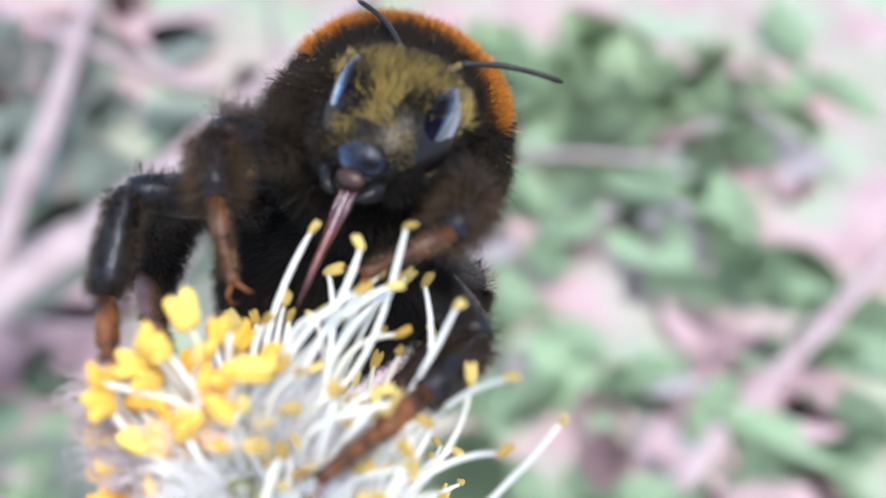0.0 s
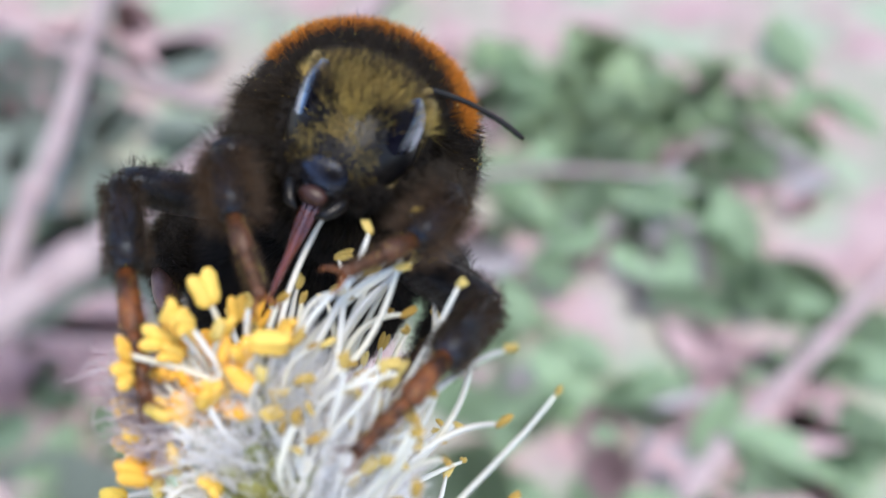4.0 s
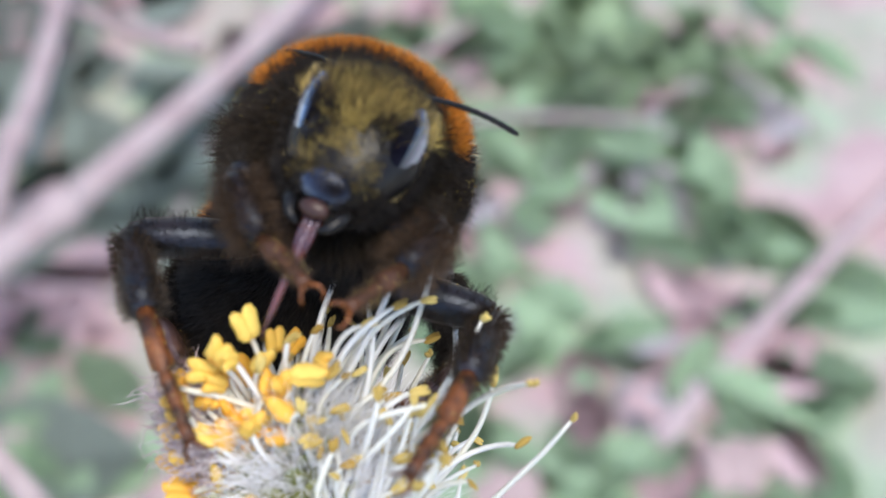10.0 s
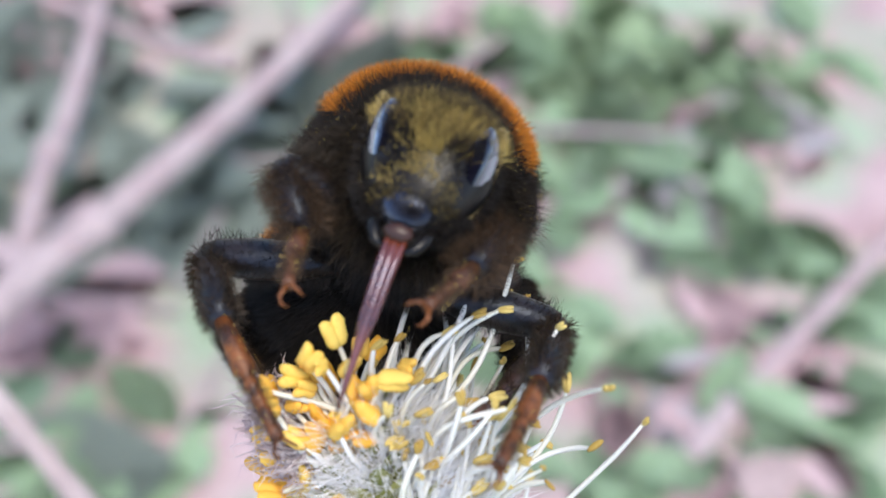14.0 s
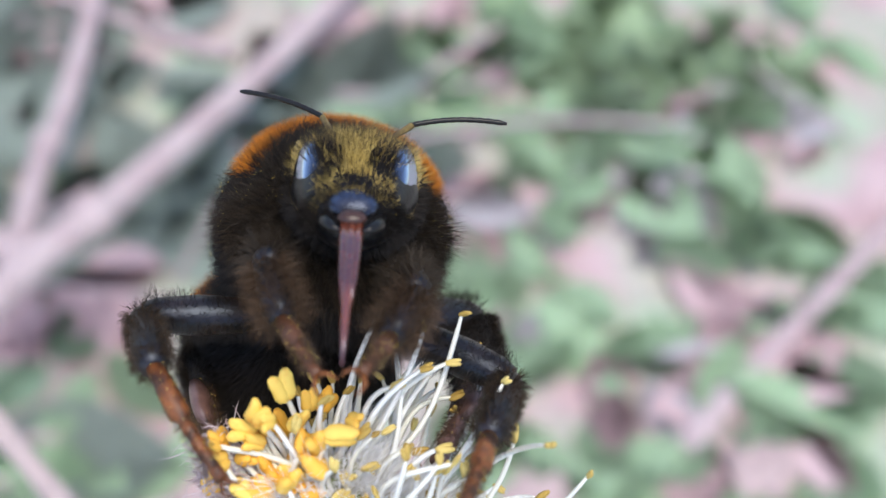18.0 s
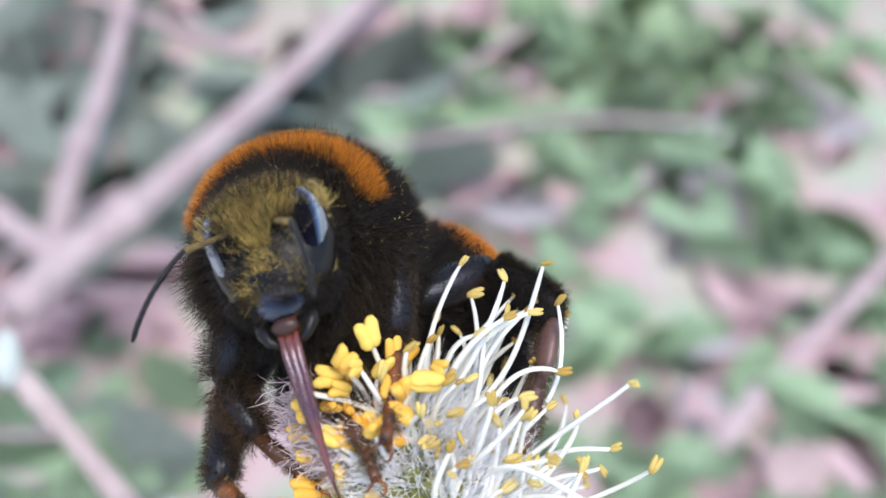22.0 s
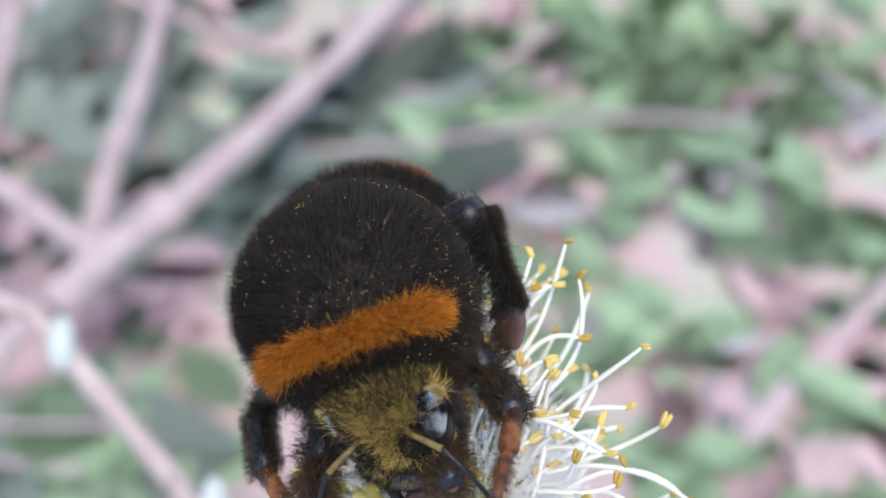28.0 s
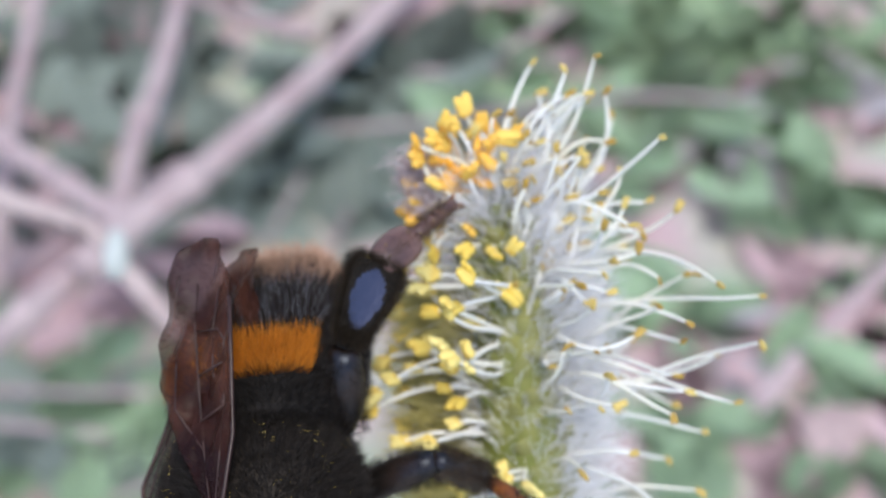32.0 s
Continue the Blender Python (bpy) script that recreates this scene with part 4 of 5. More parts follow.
def build_background():
    rnd = random.Random(81)
    leaves = lambda mat, name: [leaf_mesh(name, 0.014, w, c, mat) for w, c in ((0.0085, 0.003), (0.007, -0.002), (0.010, 0.001))]
    fresh, dark, pale_green = leaves(M_LEAF, "fresh_leaf"), leaves(M_DARKLEAF, "dark_leaf"), leaves(M_PALELEAF, "pale_leaf")
    for i, (x, y) in enumerate(FRESH_SPOTS):
        for q in range(1):
            herb("ground_plant", "small fresh green herb among the leaf litter", "fresh green herbs", x + rnd.gauss(0, 0.006), y + rnd.gauss(0, 0.006), fresh, M_LEAF, rnd.uniform(0.0008, 0.002), rnd.uniform(1.9, 2.9), 1000 + 3 * i + q, 3)
    for i, (x, y) in enumerate(PALE_SPOTS):
        for q in range(2):
            herb("pale_plant", "pale yellow-green young herb in the litter", "pale herbs", x + rnd.gauss(0, 0.004), y + rnd.gauss(0, 0.004), pale_green, M_PALELEAF, rnd.uniform(0.001, 0.003), rnd.uniform(1.8, 2.4), 1500 + 2 * i + q, rnd.randint(4, 6))
    for i, (x, y) in enumerate(DARK_SPOTS):
        for q in range(1):
            herb("shade_plant", "dark green herb on the shaded ground", "dark green herbs", x + rnd.gauss(0, 0.010), y + rnd.gauss(0, 0.010), dark, M_DARKLEAF, rnd.uniform(0.0008, 0.002), rnd.uniform(2.6, 3.6), 2000 + 4 * i + q, rnd.randint(3, 4))
    for group, mat, label, spots, count in (("dry leaves", M_DRY, "dry pinkish brown fallen leaf", DRY_SPOTS, 2), ("bleached leaves", M_PALE, "bleached grey-lilac fallen leaf", BLEACHED_SPOTS, 2), ("brown leaves", M_SOIL, "rotting dark brown fallen leaf", BROWN_SPOTS, 1)):
        kinds = [leaf_mesh("fallen_leaf", l, w, c, mat) for l, w, c in ((0.028, 0.018, 0.001), (0.022, 0.016, 0.001), (0.034, 0.017, 0.002))]
        for x, y in spots:
            for q in range(count):
                ob = new("fallen_leaf", rnd.choice(kinds))
                ob.matrix_basis = pose(x + rnd.gauss(0, 0.010), y + rnd.gauss(0, 0.010), 0.002 + 0.0005 * q, rnd.uniform(0, 3), rnd.uniform(-3, 3), rnd.uniform(0, 360))
                tagged(ob, label, "leaf", group)
    # dead straws strewn over the litter
    for i in range(16):
        x, y = rnd.uniform(-0.19, 0.19), rnd.uniform(0.17, 0.42)
        a, ln, z = rnd.uniform(0, 6.283), rnd.uniform(0.018, 0.05), rnd.uniform(0.004, 0.009)
        d = Vector((math.cos(a), math.sin(a), rnd.uniform(-0.12, 0.12))) * ln
        side = Vector((-math.sin(a), math.cos(a), 0)) * ln * rnd.uniform(-0.12, 0.12)
        bm = bmesh.new()
        tube(bm, smooth_line([Vector((x, y, z)) - d, Vector((x, y, z)) + side, Vector((x, y, z)) + d], 5), rnd.uniform(0.0008, 0.0018), 6)
        tagged(mesh_object("dead_straw", bm, M_STEM), "thin pale dead straw lying on the litter", "straw", "dead straws")
    own = random.Random(83)
    for i, (x, y) in enumerate([(0.137, 0.226), (0.112, 0.204), (0.130, 0.184), (0.152, 0.205), (0.150, 0.245), (-0.150, 0.225), (-0.135, 0.165)]):
        herb("ground_plant", "small fresh green herb among the leaf litter", "fresh green herbs", x, y, fresh, M_LEAF, own.uniform(0.0008, 0.002), own.uniform(1.9, 2.7), 1300 + i, 3)
    for i, (x, y) in enumerate([(-0.100, 0.236), (-0.094, 0.204), (-0.058, 0.214)]):
        herb("ground_plant", "small fresh green herb among the leaf litter", "fresh green herbs", x, y, fresh, M_LEAF, 0.0015, own.uniform(1.8, 2.4), 1450 + i, 3)
    clod = bmesh.new()
    g = bmesh.ops.create_icosphere(clod, subdivisions=3, radius=1)["verts"]
    for w in g:
        w.co = Vector((w.co.x, w.co.y, w.co.z * 0.3)) * 0.010 * (1 + 0.5 * noise.noise(w.co * 2))
    me = bpy.data.meshes.new("soil_clod")
    clod.to_mesh(me)
    clod.free()
    me.materials.append(M_SOIL)
    for x, y in [(0.156, 0.391), (0.124, 0.193), (0.135, 0.396), (0.051, 0.183)]:
        ob = new("soil_clod", me)
        ob.matrix_basis = pose(x, y, 0.004, 0, 0, rnd.uniform(0, 360))
        tagged(ob, "dark brown clod of bare soil", "soil", "bare soil clods")
    for pts, r in STEMS:
        line = smooth_line([Vector(p) for p in pts], 6)
        bm = bmesh.new()
        widths = [r * (1 - 0.3 * i / len(line)) * (1 + 0.15 * noise.noise(p * 60)) for i, p in enumerate(line)]
        tube(bm, line, widths, 10)
        stem = thing("dead_branch", "pale pinkish dead branch lying over the litter", "dead branch", "dead branches")
        mesh_object("stalk", bm, M_STEM, stem)
        for i in (len(line) // 3, 2 * len(line) // 3):
            bm = bmesh.new()
            d = (line[i + 1] - line[i]).normalized() * r
            tube(bm, [line[i] + d * q for q in (-1.2, -0.5, 0, 0.5, 1.2)], [widths[i] * q for q in (1.0, 1.25, 1.35, 1.25, 1.0)], 10)
            mesh_object("node", bm, M_STEM, stem)
    # a thin shoot with woolly buds, nearer than the rest
    shoot = thing("budding_shoot", "thin brown shoot with white woolly buds", "shoot", m=STAGE.copy())
    line = smooth_line([Vector(p) * MM for p in BUD_LINE], 6)
    bm = bmesh.new()
    tube(bm, line, [0.0012 * (1 + 0.2 * noise.noise(p * 300)) for p in line], 10)
    mesh_object("twig", bm, M_THIN, shoot)
    for p in BUDS:
        bm = bmesh.new()
        g = ball(bm, (0, 0, 0), (1.5, 1.4, 2.9), seg=14, rings=10)
        for w in g:
            w.co.x *= 1 - 0.12 * w.co.z / (2.9 * MM)
            w.co.y *= 1 - 0.12 * w.co.z / (2.9 * MM)
        b = mesh_object("bud", bm, M_BUD, shoot, "white woolly bud")
        b.matrix_basis = small(*p, -90, -28, 0)


def smooth_line(pts, n):
    """Catmull-Rom points through pts."""
    out = []
    for i in range(len(pts) - 1):
        a, b = pts[max(i - 1, 0)], pts[i]
        c, d = pts[i + 1], pts[min(i + 2, len(pts) - 1)]
        for k in range(n):
            t = k / n
            out.append(0.5 * (2 * b + (c - a) * t + (2 * a - 5 * b + 4 * c - d) * t * t + (3 * b - a - 3 * c + d) * t ** 3))
    return out + [pts[-1]]


STEMS = [
    ([(-0.100, 0.205, 0.072), (-0.090, 0.230, 0.064), (-0.070, 0.267, 0.053), (-0.021, 0.378, 0.019), (0.053, 0.523, 0.004), (0.086, 0.577, 0.004)], 0.0056),
    ([(-0.098, 0.226, 0.060), (-0.104, 0.284, 0.042), (-0.105, 0.337, 0.026), (-0.108, 0.499, 0.004), (-0.106, 0.560, 0.004)], 0.0046),
    ([(-0.093, 0.227, 0.065), (-0.116, 0.247, 0.059), (-0.235, 0.353, 0.027), (-0.298, 0.411, 0.004)], 0.0044),
    ([(-0.136, 0.214, 0.048), (-0.163, 0.330, 0.013), (-0.171, 0.392, 0.004), (-0.184, 0.522, 0.004), (-0.190, 0.579, 0.004)], 0.0040),
    ([(-0.094, 0.232, 0.058), (-0.114, 0.190, 0.071), (-0.141, 0.131, 0.089), (-0.202, 0.156, 0.004)], 0.0046),
    ([(0.100, 0.201, 0.002), (0.133, 0.234, 0.004), (0.218, 0.317, 0.004)], 0.0044),
    ([(-0.052, 0.377, 0.004), (-0.084, 0.388, 0.004), (-0.182, 0.444, 0.004)], 0.0037),
]
BUD_LINE = [(-52.9, 7.0, -135.0), (-45.4, 4.4, -135.0), (-39.7, 2.6, -135.0), (-35.7, -1.8, -135.0), (-30.3, -8.1, -135.0), (-24.1, -15.6, -135.0), (-16.5, -24.4, -135.0), (-11.5, -30.6, -135.0), (-3.2, -101.5, -288.0)]
BUDS = [(-36.0, -0.6, -134.0), (-20.5, -17.0, -134.0)]
build_background()


bee = build_bee()
catkin = build_catkin()


# ---- what moves ----
# seconds and place on the stage in millimetres
KNEE = {
    "right_fore": [
        (1, 1.2, 12.7, -63.4), (6, 1.2, 10.4, -59.0), (13, 0.2, 12.7, -58.4), (14, -0.8, 12.7, -58.0), (18, 0.4, 11.2, -58.4),
        (20, -1.7, 8.5, -57.0), (21, -4.0, 5.7, -62.4), (24, -6.3, 2.4, -59.2), (28, -2.6, 0.6, -56.3), (32, -9.1, -15.0, -54.0),
    ],
    "left_fore": [
        (1, 9.8, 10.7, -63.0), (6, 8.3, 9.4, -59.4), (13, 7.0, 10.4, -58.0), (18, 5.8, 10.2, -58.1), (19, 6.8, 10.6, -58.1),
        (20, 6.1, 9.9, -55.8), (21, -0.1, 6.4, -61.3), (24, -0.3, 4.3, -59.1), (28, 2.2, 1.4, -55.2), (32, -5.9, -14.3, -57.0),
    ],
    "right_middle": [
        (1, -2.7, 10.9, -64.2), (6, -2.5, 10.2, -61.5), (13, -3.8, 9.6, -61.1), (18, -4.4, 9.3, -61.0), (19, -5.1, 10.9, -62.0),
        (20, -4.6, 11.0, -62.5), (21, -6.1, 7.0, -64.5), (22, -4.5, 3.9, -62.5), (23, -5.9, 3.0, -63.0), (24, -4.5, 3.4, -66.0),
        (25, -4.6, 3.3, -66.0), (28, -5.6, 2.2, -61.5), (29, -4.8, 0.8, -60.8), (32, -11.8, -14.5, -56.0),
    ],
    "left_middle": [
        (1, 10.1, 5.5, -61.8), (6, 9.9, 7.0, -60.8), (13, 9.1, 7.0, -60.2), (18, 9.3, 6.9, -60.3), (20, 8.3, 8.4, -62.1),
        (21, 1.7, 9.1, -61.2), (22, 2.0, 10.2, -61.0), (24, 0.8, 7.9, -59.1), (25, -0.0, 7.3, -58.6), (28, 4.2, 4.0, -57.2),
        (29, 5.3, 3.2, -57.2), (30, 5.8, 3.3, -52.8), (30.5, 2.4, -0.3, -54.1), (31, -0.2, -4.1, -53.9), (32, -0.3, -9.2, -53.0),
    ],
    "right_hind": [
        (1, -1.6, 11.0, -72.0), (18, -2.6, 7.8, -68.1), (19, -5.7, 7.9, -64.0), (20, -5.4, 7.1, -64.5), (21, -2.9, 7.1, -71.4),
        (24, -3.0, 6.6, -73.2), (29, -4.4, 9.2, -68.8), (32, -12.2, -7.5, -62.0),
    ],
    "left_hind": [
        (1, 10.6, 7.5, -72.6), (18, 9.0, 8.8, -67.6), (20, 8.6, 9.1, -64.8), (21, 7.1, 9.3, -66.0), (22, 7.1, 9.7, -65.8),
        (24, 4.0, 9.9, -60.0), (25, 3.9, 10.1, -60.0), (28, 3.8, 10.7, -57.2), (29, 5.1, 9.6, -57.8), (30, 2.6, 3.1, -54.9),
        (31, -4.6, -0.7, -53.0), (32, -4.2, -3.4, -51.5),
    ],
}
ANKLE = {
    "right_fore": [
        (1, 1.5, 9.6, -61.8), (6, 2.0, 8.6, -58.1), (13, 1.2, 10.4, -57.5), (14, 0.2, 9.8, -57.0), (18, 1.1, 9.4, -57.5),
        (20, -0.6, 6.1, -55.5), (21, -2.4, 3.3, -61.4), (24, -4.4, 0.2, -58.2), (28, -2.5, -0.7, -55.3), (32, -6.5, -15.7, -53.0),
    ],
    "left_fore": [
        (1, 8.9, 9.3, -61.4), (6, 6.6, 8.0, -57.8), (13, 5.8, 9.2, -57.2), (18, 4.8, 8.8, -57.3), (19, 6.4, 7.5, -57.2),
        (20, 5.3, 7.3, -54.1), (21, 0.2, 4.4, -60.3), (24, 0.0, 2.7, -57.1), (28, 2.6, 0.5, -54.2), (32, -2.7, -14.0, -56.0),
    ],
    "right_middle": [
        (1, -2.3, 7.3, -60.7), (6, -1.6, 7.5, -57.9), (13, -2.8, 7.3, -57.4), (18, -3.4, 7.7, -59.2), (19, -4.9, 7.7, -60.5),
        (20, -4.2, 7.7, -61.0), (21, -6.4, 3.6, -63.5), (22, -4.5, 1.4, -61.0), (23, -6.1, 0.9, -61.0), (24, -4.4, 0.8, -64.5),
        (25, -4.6, 0.8, -64.5), (28, -4.9, 0.1, -59.5), (29, -3.8, -1.0, -58.8), (32, -9.1, -16.0, -54.0),
    ],
    "left_middle": [
        (1, 7.8, 4.3, -59.3), (6, 8.7, 5.2, -59.2), (13, 8.0, 5.3, -58.5), (18, 8.2, 5.3, -58.5), (20, 7.3, 5.7, -60.3),
        (21, 1.7, 6.1, -59.7), (22, 2.0, 6.6, -60.0), (24, 1.4, 4.5, -57.1), (25, 0.7, 5.0, -56.5), (28, 4.9, 3.1, -54.0),
        (29, 6.3, 2.6, -53.7), (30, 6.7, 1.0, -52.8), (30.5, 4.1, -1.3, -54.1), (31, 1.7, -4.1, -54.4), (32, 1.9, -10.5, -54.0),
    ],
    "right_hind": [
        (1, -2.0, 8.0, -70.0), (18, -2.8, 6.2, -65.4), (19, -5.0, 5.0, -62.5), (20, -4.8, 4.3, -63.0), (21, -2.3, 4.1, -70.4),
        (24, -1.7, 3.4, -71.2), (29, -4.2, 6.5, -66.8), (32, -10.3, -4.5, -61.0),
    ],
    "left_hind": [
        (1, 8.9, 5.4, -69.2), (18, 8.3, 6.7, -64.9), (20, 8.7, 7.0, -63.0), (21, 7.8, 6.1, -63.9), (22, 8.0, 7.2, -63.8),
        (24, 4.5, 6.3, -57.0), (25, 4.5, 6.5, -57.0), (28, 5.2, 6.6, -57.5), (29, 6.2, 6.1, -57.5), (30, 3.2, 6.8, -55.9),
        (31, -2.0, 2.5, -54.5), (32, -2.6, -0.1, -53.5),
    ],
}
TOE = {
    "right_fore": [
        (1, 2.2, 6.8, -60.1), (6, 3.1, 6.1, -55.5), (13, 3.1, 10.0, -55.6), (14, -0.5, 8.7, -55.6), (18, 2.3, 7.8, -55.7),
        (20, 0.9, 4.4, -54.5), (21, -0.3, 1.6, -59.3), (24, -2.1, -0.1, -56.2), (28, -1.6, -1.8, -54.2), (32, -4.0, -15.4, -52.0),
    ],
    "left_fore": [
        (1, 5.8, 7.8, -59.8), (6, 5.0, 7.1, -56.2), (13, 4.2, 8.0, -55.6), (18, 4.0, 8.0, -55.6), (19, 5.2, 4.2, -55.5),
        (20, 4.7, 5.0, -53.2), (21, 1.6, 2.6, -58.2), (24, 1.2, 1.0, -55.1), (28, 3.0, -0.3, -53.2), (32, -0.6, -13.3, -55.0),
    ],
    "right_middle": [
        (1, -1.4, 4.0, -57.6), (6, -0.4, 3.3, -56.4), (13, -0.8, 3.5, -56.3), (18, -0.9, 4.1, -56.8), (19, -2.2, 4.4, -58.0),
        (20, -1.7, 4.2, -58.5), (21, -6.8, 0.8, -62.5), (22, -2.5, 0.6, -59.0), (23, -4.2, -0.1, -59.0), (24, -2.5, -1.1, -62.5),
        (25, -2.8, -0.9, -62.5), (28, -2.8, -1.6, -57.5), (29, -2.1, -2.1, -56.8), (32, -5.4, -15.9, -52.0),
    ],
    "left_middle": [
        (1, 4.9, 2.3, -56.3), (6, 6.4, 2.3, -56.0), (13, 6.3, 3.0, -55.9), (18, 7.1, 3.8, -56.9), (20, 6.6, 3.0, -61.6),
        (21, 1.1, 2.3, -57.7), (22, 1.8, 3.4, -58.0), (24, 0.5, 1.2, -55.1), (25, -0.2, 2.5, -54.6), (28, 4.1, 0.9, -51.2),
        (29, 5.4, 0.4, -51.2), (30, 7.6, -0.9, -52.8), (30.5, 5.8, -2.2, -54.0), (31, 4.5, -4.2, -55.4), (32, 4.7, -11.5, -55.0),
    ],
    "right_hind": [
        (1, -0.8, 4.6, -67.0), (18, -1.4, 3.6, -62.6), (19, -2.7, 2.4, -60.0), (20, -2.7, 2.0, -60.5), (21, -0.6, 1.4, -68.3),
        (24, 0.5, 0.6, -68.1), (29, -2.4, 3.4, -64.8), (32, -6.2, -1.6, -60.0),
    ],
    "left_hind": [
        (1, 6.6, 3.3, -64.0), (18, 6.8, 3.9, -62.2), (20, 7.6, 4.3, -61.2), (21, 7.1, 2.2, -60.0), (22, 7.0, 2.4, -59.8),
        (24, 4.2, 2.0, -54.0), (25, 4.0, 1.8, -54.0), (28, 4.6, 3.1, -61.0), (29, 5.0, 3.3, -61.0), (30, 4.0, 9.1, -57.9),
        (31, 3.1, 4.1, -57.5), (32, 2.3, 3.5, -57.0),
    ],
}


def place_at(rows, t):
    """A place between rows, with eased steps."""
    if t <= rows[0][0]:
        return Vector(rows[0][1:])
    for a, b in zip(rows, rows[1:]):
        if t <= b[0]:
            k = (t - a[0]) / (b[0] - a[0])
            return Vector(a[1:]).lerp(Vector(b[1:]), k * k * (3 - 2 * k))
    return Vector(rows[-1][1:])


def at_length(p, q, length):
    """The point q moved in depth so that it lies that far from p."""
    d = q - p
    flat = math.hypot(d.x, d.y)
    if flat >= length:
        return p + d.normalized() * length
    deep = math.sqrt(length * length - flat * flat)
    return Vector((q.x, q.y, p.z + (deep if d.z > 0.3 else -deep)))


def aim(p, to, up):
    """Matrix at p (mm) with +y towards the point to."""
    y = (to - p).normalized()
    z = (up - y * up.dot(y)).normalized()
    m = Matrix((y.cross(z), y, z)).transposed().to_4x4()
    m.translation = p * MM
    return m


# seconds, degrees out from the crown, degrees towards the front (negative) or back
ANTENNA_RIGHT = [(0, 9, 26), (2, 34, 24), (5, 34, 55), (8, 34, 55), (10, 30, 40), (11, 22, 9), (12, 20, 30), (13, 30, 60), (14.5, 30, 60), (16.5, 19, 7), (17, 45, 5), (17.6, 22, 3), (18, 25, 0), (18.6, 38, 5), (19.1, 50, 45), (20, 60, 45), (20.6, 90, 13), (21, 110, 10), (21.5, 84, -13), (22, 95, -15), (23, 113, -3), (24, 80, -34), (25, 86, -18), (25.5, 117, -3), (28, 110, -30), (32, 104, -30)]
ANTENNA_LEFT = [(0, 30, 15), (2, 30, 30), (5, 54, 20), (6, 30, 85), (9.2, 30, 85), (10, 34, 32), (11, 49, 17), (12, 38, 18), (13, 36, 8), (13.8, 30, 85), (14.1, 30, 85), (14.5, 44, 32), (16.5, 55, -9), (17, 36, 22), (17.6, 31, -9), (18, 45, -5), (18.6, 40, 5), (19, 54, -20), (20, 70, -17), (20.6, 95, -20), (21, 125, -28), (22, 116, -52), (23, 116, -40), (24, 128, -4), (25, 118, -40), (28, 110, -30), (32, 104, -30)]


